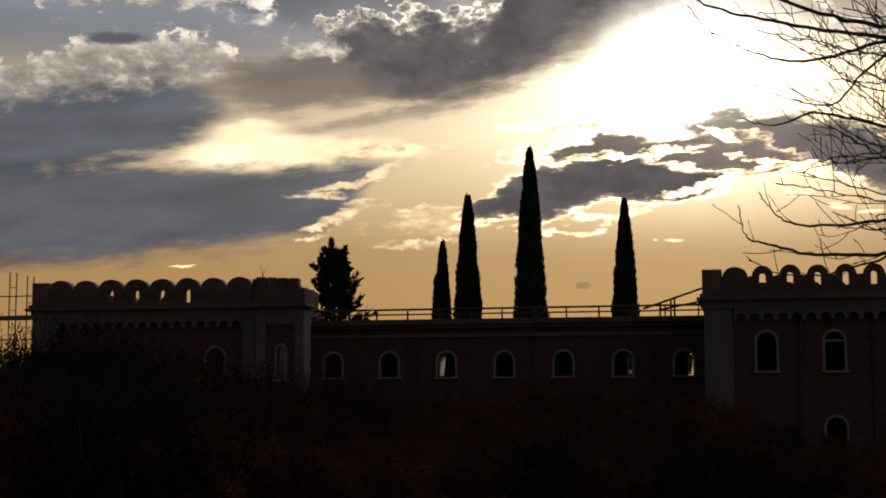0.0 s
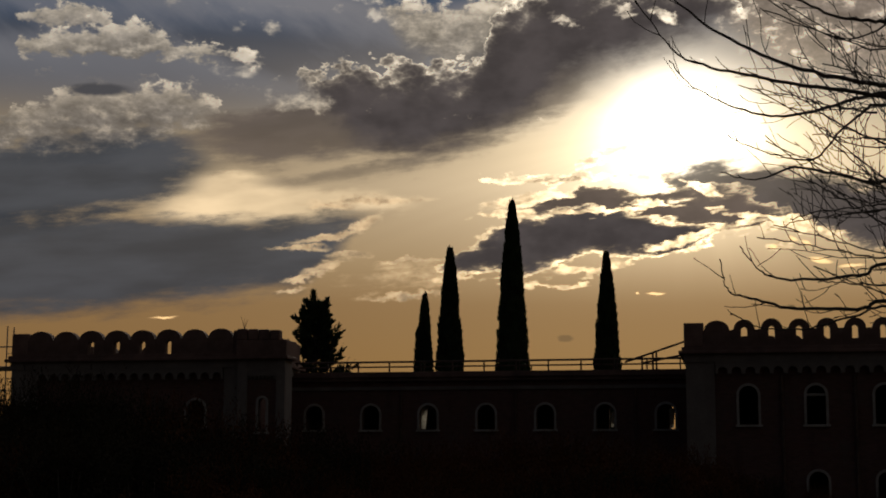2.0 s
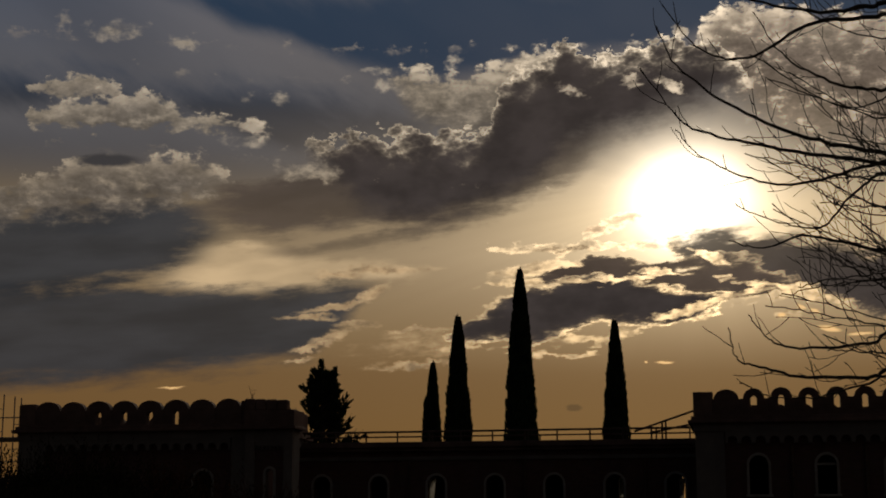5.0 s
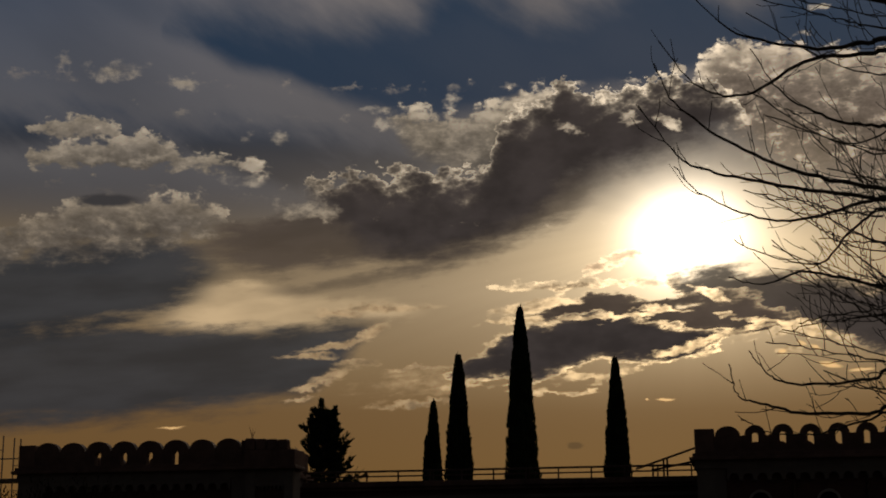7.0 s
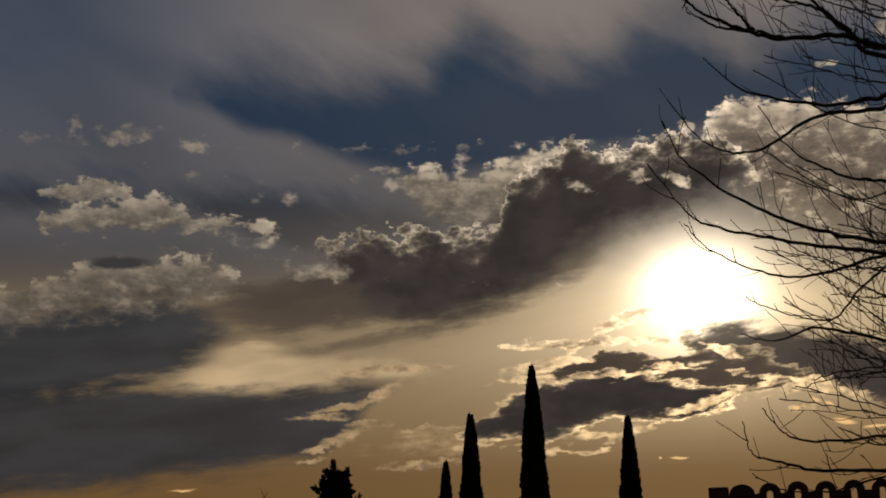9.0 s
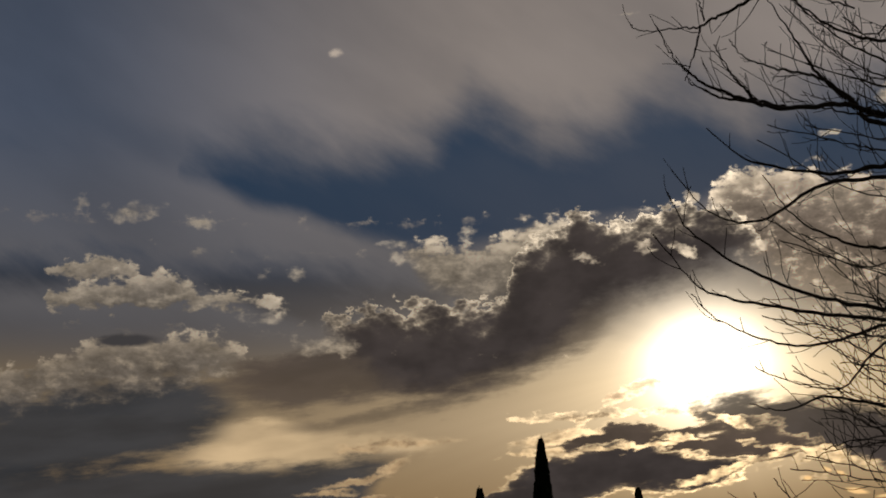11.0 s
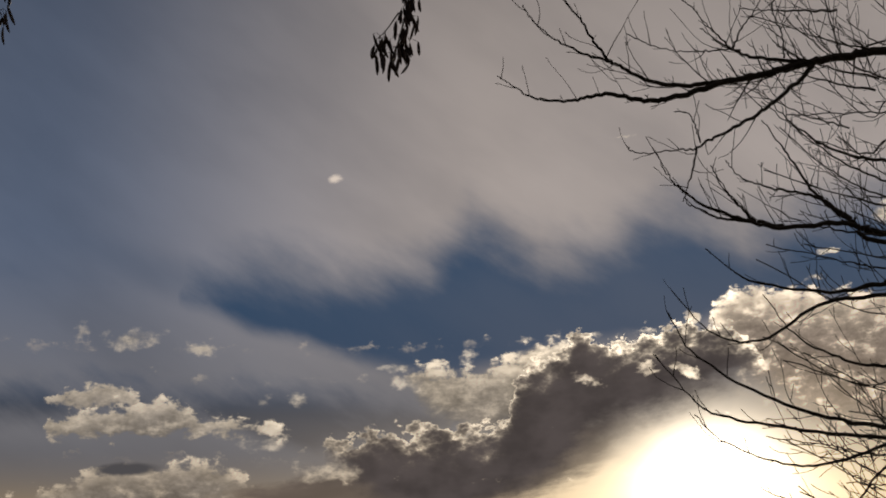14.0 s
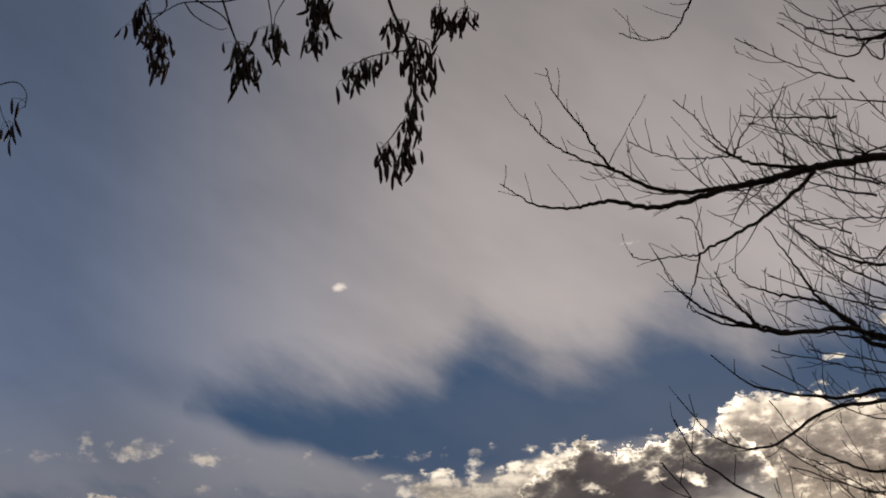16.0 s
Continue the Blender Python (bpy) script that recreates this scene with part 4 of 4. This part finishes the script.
# ---- ragged conifer beside the tower ----
def conifer(x, y, height, width, seed):
    rng = random.Random(seed)
    t = thing("conifer", pose(x, y, ground_height(x, y) - 0.1), "broad ragged evergreen conifer behind the castle wing", "conifer tree")
    bm = bmesh.new()
    tube(bm, [Vector((0, 0, 0)), Vector((0.1, 0, height * 0.5)), Vector((0, 0, height * 0.95))], [0.3, 0.2, 0.03], 8)
    part("trunk", bm, BARK, t)
    verts, faces, wood = [], [], bmesh.new()

    def tuft(p, d, size):
        for _ in range(3):
            a = (d + Vector((rng.uniform(-0.7, 0.7), rng.uniform(-0.7, 0.7), rng.uniform(-0.2, 0.7)))).normalized()
            s = a.cross(Vector((rng.uniform(-1, 1), rng.uniform(-1, 1), rng.uniform(-1, 1)))).normalized() * size * 0.28
            i = len(verts)
            verts.extend([p - s, p + s, p + a * size + s * 0.4, p + a * size * 1.3, p + a * size - s * 0.4])
            faces.append((i, i + 1, i + 2, i + 3, i + 4))

    for i in range(170):
        h = height * (0.28 + 0.67 * (i / 170))
        k = (h / height - 0.28) / 0.72
        reach = width / 2 * (1 - k) ** 0.85 * rng.choice((0.55, 0.7, 0.85, 1.05, 1.3)) * rng.uniform(0.9, 1.1) + 0.12
        a = i * 2.399 + rng.uniform(-0.4, 0.4)
        rise = 0.3 + 0.6 * k
        d = Vector((math.cos(a), math.sin(a), rise)).normalized()
        p0 = Vector((0, 0, h - reach * rise * 0.6))
        line = [p0, p0 + d * reach * 0.6, p0 + d * reach + Vector((0, 0, 0.15 * reach))]
        tube(wood, line, [0.05, 0.03, 0.01], 4)
        for q in range(34):
            f = rng.uniform(0.25, 1.0)
            p = p0 + d * reach * f
            tuft(p + Vector((rng.gauss(0, 0.12), rng.gauss(0, 0.12), rng.gauss(0, 0.1))) * (1.5 - 0.95 * f), d, rng.uniform(0.16, 0.34))
    for c, top in ((-0.8, 0.93), (0.8, 0.965), (-0.1, 1.0)):
        for q in range(90):
            f = q / 90
            tuft(Vector((c * (0.7 + 0.3 * f), rng.gauss(0, 0.1), height * (top - 0.13 + 0.13 * f))) + Vector((rng.gauss(0, 0.26) * (1.1 - f), 0, 0)), Vector((0, 0, 1)), 0.26)
    part("branch", wood, BARK, t)
    me = bpy.data.meshes.new("crown")
    me.from_pydata(verts, [], faces)
    me.materials.append(CYPRESS)
    new("crown", me).parent = t


conifer(-7.25, 100, 14.5, 10.0, 11)


# ---- bare tree beside the viewer ----
def twig(bm, rng, p, d, length, r, level, up=0.12):
    """A kinked twig that rises a little, with finer twigs on it."""
    n = 6 if length > 0.25 else 4
    pts, radii = [p.copy()], [r]
    step = length / n
    d = d.normalized()
    for i in range(n):
        d = (d + Vector((rng.uniform(-0.2, 0.2), rng.uniform(-0.2, 0.2), rng.uniform(-0.2, 0.2) + up))).normalized()
        pts.append(pts[-1] + d * step)
        radii.append(max(0.0027, r * (1 - 0.7 * (i + 1) / n)))
    tube(bm, pts, radii, 4 if r < 0.012 else 6)
    if level <= 0:
        return
    side = rng.choice((-1, 1))
    count = max(1, int(length / 0.16))
    for i in range(count):
        f = (i + rng.uniform(0.3, 0.9)) / count
        k = min(n - 1, int(f * n))
        q = pts[k].lerp(pts[k + 1], f * n - k)
        along = (pts[k + 1] - pts[k]).normalized()
        out = Vector((along.z * side, rng.uniform(-0.8, 0.8), -along.x * side)).normalized()
        side = -side
        twig(bm, rng, q, along * rng.uniform(0.6, 1.1) + out * rng.uniform(0.5, 0.9), length * rng.uniform(0.25, 0.6) * (1.15 - 0.5 * f), max(0.0034, r * 0.55), level - 1, up)


def bare_tree():
    rng = random.Random(21)
    foot = Vector((5.3, 9.9, ground_height(5.3, 9.9) - 0.1))
    t = thing("bare_tree", Matrix.Translation(foot), "leafless winter tree with fine spreading dark twigs", "tree")
    bm = bmesh.new()
    stem = spline([(0, 0, 0), (-0.08, 0.05, 1.6), (0.05, -0.05, 3.6), (-0.1, 0.1, 6.2), (-0.05, 0.0, 9.4)], 6)
    tube(bm, stem, [0.17 - 0.13 * i / (len(stem) - 1) for i in range(len(stem))], 12)
    part("trunk", bm, BARK, t, smooth=True)

    def limb(r, levels, depth, *xz, joined=True):
        """A limb from the trunk, or from the limb where it starts, through the places (x, height), at about that depth; finer towards its tip."""
        pts = [Vector((5.25, 9.9, xz[0][1] - 0.35))] if joined else []
        for x, z in xz:
            pts.append(Vector((x, depth, z)))
        line = [p - foot for p in spline(pts, 7)]
        m = len(line)
        bm = bmesh.new()
        line = [p + Vector((rng.uniform(-1, 1), rng.uniform(-1, 1), rng.uniform(-1, 1))) * 0.008 for p in line]
        tube(bm, line, [max(0.0042, r * (1 - i / m) ** 0.8) for i in range(m)], 7)
        length = sum((b - a).length for a, b in zip(line, line[1:]))
        side, walked, due = 1, 0.0, 0.5 if joined else 0.08
        for a, b in zip(line, line[1:]):
            walked += (b - a).length
            while walked > due:
                due += rng.uniform(0.05, 0.13) * (1.0 + 0.8 * walked / length)
                f = walked / length
                along = (b - a).normalized()
                out = Vector((along.z * side, rng.uniform(-0.9, 0.9), -along.x * side)).normalized()
                side = -side if rng.random() < 0.8 else side
                twig(bm, rng, a, along * rng.uniform(0.5, 1.1) + out * rng.uniform(0.5, 1.0) + Vector((0, 0, 0.4)), rng.choice((0.12, 0.22, 0.32, 0.45, 0.6)) * rng.uniform(0.8, 1.3) * (1.15 - 0.7 * f), max(0.0042, r * (1 - f) ** 0.8 * 0.4), levels - 1 if f < 0.8 else 0)
        part("branch", bm, BARK, t)

    limb(0.036, 2, 10, (3.46, 7.90), (3.04, 7.89), (2.78, 7.86), (2.54, 7.80), (2.34, 7.76), (2.04, 7.70), (1.74, 7.61), (1.51, 7.59), (1.28, 7.65), (1.11, 7.64), (0.94, 7.61), (0.72, 7.64), (0.56, 7.74), (0.44, 7.84))
    limb(0.024, 2, 10.1, (2.76, 7.92), (2.56, 7.86), (2.37, 7.81), (2.06, 7.77), (1.81, 7.75), (1.54, 7.82), (1.36, 7.94), (1.26, 7.99), (1.07, 8.07), (0.89, 8.19), (0.73, 8.36), (0.66, 8.50), joined=False)
    limb(0.012, 1, 10.1, (1.30, 7.98), (1.20, 8.13), (1.09, 8.36), (0.98, 8.54), (0.88, 8.75), (0.86, 8.91), joined=False)
    limb(0.016, 2, 10, (2.72, 7.87), (2.36, 7.91), (2.18, 8.00), (2.07, 8.09), (1.98, 8.18), joined=False)
    limb(0.008, 1, 10, (2.19, 7.99), (2.11, 8.10), (2.04, 8.19), (1.93, 8.36), (1.79, 8.50), joined=False)
    limb(0.008, 1, 10, (2.25, 7.98), (2.12, 7.99), (1.95, 7.98), (1.78, 7.99), (1.62, 8.04), (1.42, 8.16), joined=False)
    limb(0.009, 1, 10, (2.20, 8.00), (2.27, 8.14), (2.39, 8.31), (2.45, 8.40), joined=False)
    limb(0.008, 1, 10, (2.57, 7.90), (2.58, 8.10), (2.53, 8.32), (2.60, 8.47), joined=False)
    limb(0.018, 1, 9.9, (2.76, 7.79), (2.62, 7.64), (2.41, 7.47), (2.28, 7.38), (2.06, 7.26), (1.91, 7.19), (1.82, 7.13), (1.68, 7.13), (1.43, 7.11), (1.33, 7.17), joined=False)
    limb(0.009, 0, 9.9, (1.83, 7.14), (1.79, 6.96), (1.73, 6.83), (1.70, 6.72), joined=False)
    limb(0.007, 0, 9.9, (1.86, 7.18), (1.84, 7.32), (1.80, 7.42), (1.69, 7.44), joined=False)
    limb(0.026, 2, 10, (3.21, 6.45), (2.98, 6.51), (2.79, 6.55), (2.38, 6.54), (2.15, 6.60), (1.92, 6.70), (1.74, 6.83), (1.63, 6.97), (1.54, 7.18))
    limb(0.014, 1, 10.1, (2.45, 6.58), (2.21, 6.64), (2.01, 6.66), (1.86, 6.73), (1.76, 6.80), (1.75, 6.90), joined=False)
    limb(0.011, 1, 10.1, (2.23, 6.63), (2.11, 6.79), (2.04, 6.91), (1.95, 7.09), joined=False)
    limb(0.022, 2, 10.2, (3.26, 6.45), (2.96, 6.64), (2.75, 6.83), (2.62, 7.06), (2.50, 7.30), (2.39, 7.50))
    limb(0.014, 2, 10.1, (2.92, 6.62), (2.68, 6.81), (2.49, 6.86), (2.29, 6.92), (2.14, 7.01), (2.07, 7.13), joined=False)
    limb(0.024, 2, 9.7, (3.26, 5.96), (2.93, 5.97), (2.58, 5.93), (2.06, 6.03), (1.78, 6.28))
    limb(0.022, 2, 10.2, (3.43, 6.08), (3.08, 6.07), (2.62, 6.01), (2.21, 5.77), (1.87, 5.83), (1.60, 6.16))
    limb(0.022, 2, 10, (3.35, 4.99), (3.00, 5.04), (2.47, 5.16), (2.00, 5.38), (1.66, 5.65), (1.53, 5.94))
    limb(0.02, 2, 9.8, (3.26, 4.86), (2.94, 4.91), (2.32, 5.00), (1.83, 5.11), (1.62, 5.23), (1.39, 5.56))
    limb(0.018, 2, 10.3, (3.43, 5.03), (3.05, 5.02), (2.57, 4.89), (2.26, 4.91), (1.89, 5.07), (1.69, 5.27))
    limb(0.018, 2, 10.1, (3.32, 4.35), (2.97, 4.39), (2.50, 4.48), (2.24, 4.39), (2.00, 4.44))
    limb(0.014, 2, 9.8, (3.22, 4.82), (2.85, 4.76), (2.55, 4.48), (2.23, 4.52), (1.98, 4.63))
    limb(0.016, 2, 10, (3.25, 3.80), (2.89, 3.73), (2.38, 3.70), (2.20, 3.78), (2.09, 3.93))
    limb(0.018, 2, 10.2, (3.31, 3.57), (2.92, 3.53), (2.45, 3.54), (2.17, 3.61), (2.04, 3.66), (2.00, 3.86))
    limb(0.012, 2, 9.9, (3.22, 3.49), (2.84, 3.46), (2.47, 3.36), (2.16, 3.38), (2.00, 3.46))
    limb(0.02, 2, 10.2, (3.92, 9.23), (3.51, 9.11), (3.20, 9.16), (2.96, 9.25), (2.77, 9.40))
    limb(0.018, 2, 9.8, (3.57, 10.85), (2.90, 10.44), (2.37, 9.97), (2.12, 9.58), (1.98, 9.25), (1.82, 8.97), (1.60, 8.92), (1.41, 9.00))
    limb(0.02, 2, 10.5, (3.57, 5.62), (3.21, 5.63), (2.85, 5.69), (2.50, 5.91), (2.31, 6.23))
    limb(0.02, 2, 10.3, (3.59, 7.12), (3.27, 7.17), (2.95, 7.26), (2.64, 7.50), (2.45, 7.79))

    # finer limbs between the main ones
    for k in range(30):
        z = 3.6 + 0.2 * k + rng.uniform(-0.12, 0.12)
        reach = rng.uniform(2.1, 2.7) if z < 6.4 else rng.uniform(2.5, 3.2)
        bow = rng.uniform(-0.25, 0.15)
        limb(rng.uniform(0.009, 0.015), 2, 9.9 + rng.uniform(-0.7, 0.7), (3.6, z), ((3.6 + reach) / 2, z + bow), (reach, z + rng.uniform(0.0, 0.5)))

    # the thicket of thin shoots near the trunk
    for k in range(26):
        z = rng.choice((rng.uniform(6.6, 8.4), rng.uniform(4.4, 6.6), rng.uniform(3.5, 4.6)))
        x = rng.uniform(3.0, 3.5)
        rise = rng.uniform(-0.15, 0.55)
        limb(rng.uniform(0.006, 0.011), 2, 9.9 + rng.uniform(-0.6, 0.6), (x, z), (x - 0.28, z + 0.3 * rise), (x - 0.55, z + 0.75 * rise), (x - rng.uniform(0.7, 0.95), z + 1.3 * rise), joined=False)


bare_tree()


# ---- tree with hanging pods over the viewer ----
def pod_mesh(length, curve):
    bm = bmesh.new()
    pts = [Vector((curve * (i / 5) ** 2, 0, -length * i / 5)) for i in range(6)]
    tube(bm, pts, [0.0015, 0.0055, 0.0072, 0.0072, 0.0068, 0.002], 6)
    return bm


def pod_tree():
    rng = random.Random(5)
    foot = Vector((-3.2, 3.2, ground_height(-3.2, 3.2) - 0.1))
    t = thing("pod_tree", Matrix.Translation(foot), "tree with dry brown seed pods hanging in bunches", "tree")
    bm = bmesh.new()
    stem = spline([(0, 0, 0), (-0.1, 0.1, 2.0), (0.05, 0.2, 4.2), (0.5, 0.9, 6.2), (1.2, 1.9, 7.3), (2.6, 2.8, 7.75)], 6)
    tube(bm, stem, [0.15 - 0.125 * i / (len(stem) - 1) for i in range(len(stem))], 10)
    part("trunk", bm, BARK, t, smooth=True)
    pods = [part("pod", pod_mesh(l, c), PODS, t) for l, c in ((0.095, 0.012), (0.075, -0.018), (0.115, 0.03))]
    used = set()

    def hang(p):
        i = rng.randrange(3)
        m = Matrix.Translation(p) @ pose(0, 0, 0, rng.gauss(0, 10), rng.gauss(0, 10), rng.uniform(0, 360)) @ Matrix.Diagonal((rng.uniform(0.8, 1.25),) * 2 + (rng.uniform(0.6, 1.15), 1))
        if i in used:
            share(pods[i], m, t)
        else:
            used.add(i)
            pods[i].matrix_basis = m

    def spray(r, count, drop, *places):
        """A hanging twig through the places (x, y, height), hung with pods over its last stretch."""
        line = [Vector(c) - foot for c in places]
        line = spline(line, 6)
        bm = bmesh.new()
        n = len(line)
        tube(bm, line, [max(0.002, r * (1 - 0.7 * i / n)) for i in range(n)], 5)
        total = n - 1
        for _ in range(int(count * 1.5)):
            f = total * (1 - drop * rng.random())
            k = min(n - 2, int(f))
            p = line[k].lerp(line[k + 1], f - k)
            q = p + Vector((rng.gauss(0, 0.03), rng.gauss(0, 0.03), -abs(rng.gauss(0.02, 0.025))))
            tube(bm, [p, p.lerp(q, 0.5) + Vector((0, 0, 0.012)), q], [0.0014, 0.0012, 0.001], 3)
            hang(q)
        part("twig", bm, BARK, t)

    spray(0.009, 70, 0.75, (-0.27, 6.00, 7.18), (-0.21, 6.00, 6.68), (-0.12, 6.00, 6.43), (-0.10, 6.00, 6.18), (-0.15, 6.00, 5.95), (-0.20, 6.00, 5.77))
    spray(0.004, 26, 0.7, (-0.10, 6.00, 6.40), (-0.23, 6.00, 6.39), (-0.36, 6.00, 6.35), (-0.44, 6.00, 6.25))
    spray(0.004, 16, 0.9, (-0.12, 5.95, 6.44), (-0.04, 5.95, 6.40), (-0.02, 5.95, 6.29), (-0.03, 5.95, 6.25))
    spray(0.004, 8, 0.5, (-0.17, 6.02, 6.02), (-0.23, 6.02, 5.93), (-0.28, 6.02, 5.88))
    spray(0.007, 34, 0.5, (-1.13, 6.10, 7.25), (-1.03, 6.10, 6.83), (-0.96, 6.10, 6.58), (-0.91, 6.10, 6.47), (-0.89, 6.10, 6.39))
    spray(0.006, 30, 0.55, (-1.52, 6.10, 7.31), (-1.30, 6.10, 6.83), (-1.36, 6.10, 6.70), (-1.32, 6.10, 6.58), (-1.30, 6.10, 6.45))
    spray(0.004, 14, 0.6, (-1.21, 6.00, 6.78), (-1.34, 6.00, 6.77), (-1.41, 6.00, 6.70), (-1.42, 6.00, 6.59))
    spray(0.006, 44, 0.6, (-0.67, 5.90, 7.04), (-0.56, 5.90, 6.74), (-0.54, 5.90, 6.58), (-0.55, 5.90, 6.44))
    spray(0.004, 12, 0.5, (-0.84, 6.00, 6.97), (-0.78, 6.00, 6.67), (-0.77, 6.00, 6.53), (-0.76, 6.00, 6.43))
    spray(0.004, 14, 0.4, (0.00, 6.00, 7.09), (0.03, 6.00, 6.79), (0.03, 6.00, 6.63), (0.03, 6.00, 6.59))
    spray(0.004, 12, 0.4, (0.17, 6.00, 7.09), (0.15, 6.00, 6.82), (0.15, 6.00, 6.63), (0.15, 6.00, 6.59))
    spray(0.004, 2, 0.15, (-2.14, 6.00, 6.24), (-2.04, 6.00, 6.31), (-1.96, 6.00, 6.32), (-1.91, 6.00, 6.26), (-1.91, 6.00, 6.18))
    spray(0.003, 5, 0.5, (-2.12, 6.00, 6.32), (-2.04, 6.00, 6.22), (-2.01, 6.00, 6.14), (-1.98, 6.00, 6.08))
    spray(0.005, 0, 0.5, (-0.78, 6.00, 6.82), (-0.96, 6.00, 6.73), (-1.19, 6.00, 6.73), (-1.29, 6.00, 6.68), (-1.39, 6.00, 6.67))
    spray(0.004, 0, 0.5, (-1.19, 6.00, 6.73), (-1.14, 6.00, 6.65), (-1.03, 6.00, 6.57), (-0.98, 6.00, 6.57))
    spray(0.003, 6, 0.5, (-0.71, 6.00, 6.72), (-0.75, 6.00, 6.64), (-0.76, 6.00, 6.56), (-0.75, 6.00, 6.49))
    spray(0.007, 0, 0.5, (-1.75, 6.10, 7.72), (-1.35, 6.10, 7.04), (-1.17, 6.10, 6.83), (-1.02, 6.10, 6.71), (-0.96, 6.10, 6.58))


pod_tree()


# ---- rough brush before the castle ----
def bush_source(seed, leaf):
    rng = random.Random(seed)
    t = thing("bush", pose(0, 0, 0), "dense russet autumn bush, dark in shade" if leaf is AUTUMN else "dense dull green bush, dark in shade", "bush", "brush before the castle")
    for k in range(9):
        bm = bmesh.new()
        a, lean = k * 2.4, rng.uniform(0.2, 0.75)
        d = Vector((math.cos(a) * lean, math.sin(a) * lean, 1))
        tube(bm, [Vector((0, 0, -0.1)), d * 1.2 + Vector((0, 0, 0.1)), d * 2.4 + Vector((rng.uniform(-0.2, 0.2), rng.uniform(-0.2, 0.2), 0.2))], [0.045, 0.03, 0.008], 5)
        part("stem", bm, BARK, t)
    verts, faces = [], []
    lumps = [(Vector((rng.gauss(0, 0.75), rng.gauss(0, 0.75), rng.uniform(0.5, 2.5))), rng.uniform(0.45, 0.85)) for _ in range(26)]
    for c, r in lumps:
        for _ in range(430):
            d = Vector((rng.gauss(0, 1), rng.gauss(0, 1), rng.gauss(0, 1))).normalized()
            p = c + d * r * rng.uniform(0.55, 1.08)
            if p.z < 0.05:
                continue
            u = Vector((rng.gauss(0, 1), rng.gauss(0, 1), rng.gauss(0, 1))).normalized()
            w = u.cross(d).normalized() * 0.026
            u = u * 0.06
            i = len(verts)
            verts.extend([p - u, p + w, p + u, p - w])
            faces.append((i, i + 1, i + 2, i + 3))
    for _ in range(70):
        c = Vector((rng.gauss(0, 0.8), rng.gauss(0, 0.8), rng.uniform(2.3, 3.0)))
        for q in range(12):
            p = c + Vector((rng.gauss(0, 0.05), rng.gauss(0, 0.05), 0.07 * q))
            u = Vector((rng.gauss(0, 0.6), rng.gauss(0, 0.6), 1)).normalized() * 0.05
            w = u.cross(Vector((rng.gauss(0, 1), rng.gauss(0, 1), 0.1))).normalized() * 0.02
            i = len(verts)
            verts.extend([p - u, p + w, p + u, p - w])
            faces.append((i, i + 1, i + 2, i + 3))
    me = bpy.data.meshes.new("foliage")
    me.from_pydata(verts, [], faces)
    me.materials.append(leaf)
    new("foliage", me).parent = t
    return t


def brush():
    rng = random.Random(8)
    sources = [bush_source(31, AUTUMN), bush_source(32, BRUSH), bush_source(33, AUTUMN), bush_source(34, BRUSH)]
    first = set()
    rows = [(68, 2.1, 1.0), (58, 1.9, 0.92), (52, 1.8, 0.72), (47, 1.8, 0.66), (41, 1.7, 0.6), (36, 1.7, 0.55)]
    for y, gap, k in rows:
        half = y * 0.33
        x = -half
        while x < half:
            # brush is tall by the first tower and low before the second
            share_x = x / y
            h = 5.6 - 2.15 * min(1.0, max(0.0, (share_x + 0.22) / 0.16)) - (1.7 if y > 50 else 1.0) * min(1.0, max(0.0, (share_x - 0.16) / 0.08))
            h = max(1.3, h * k * rng.uniform(0.86, 1.08))
            yy = y + rng.uniform(-2, 2)
            s = h / 3.0
            wide = s * rng.uniform(0.85, 1.1) if s < 1.3 else 1.25
            i = rng.choice((0, 2, 0, 1, 3, 2)) if share_x > -0.1 else rng.choice((1, 3, 1, 0))
            m = pose(x, yy, ground_height(x, yy) - 0.05, 0, 0, rng.uniform(0, 360))
            if i in first:
                b = copy_thing(sources[i], m)
            else:
                first.add(i)
                b = sources[i]
                b.matrix_basis = m
            b.scale = (wide, wide, s)
            x += gap * rng.uniform(0.75, 1.2)


brush()
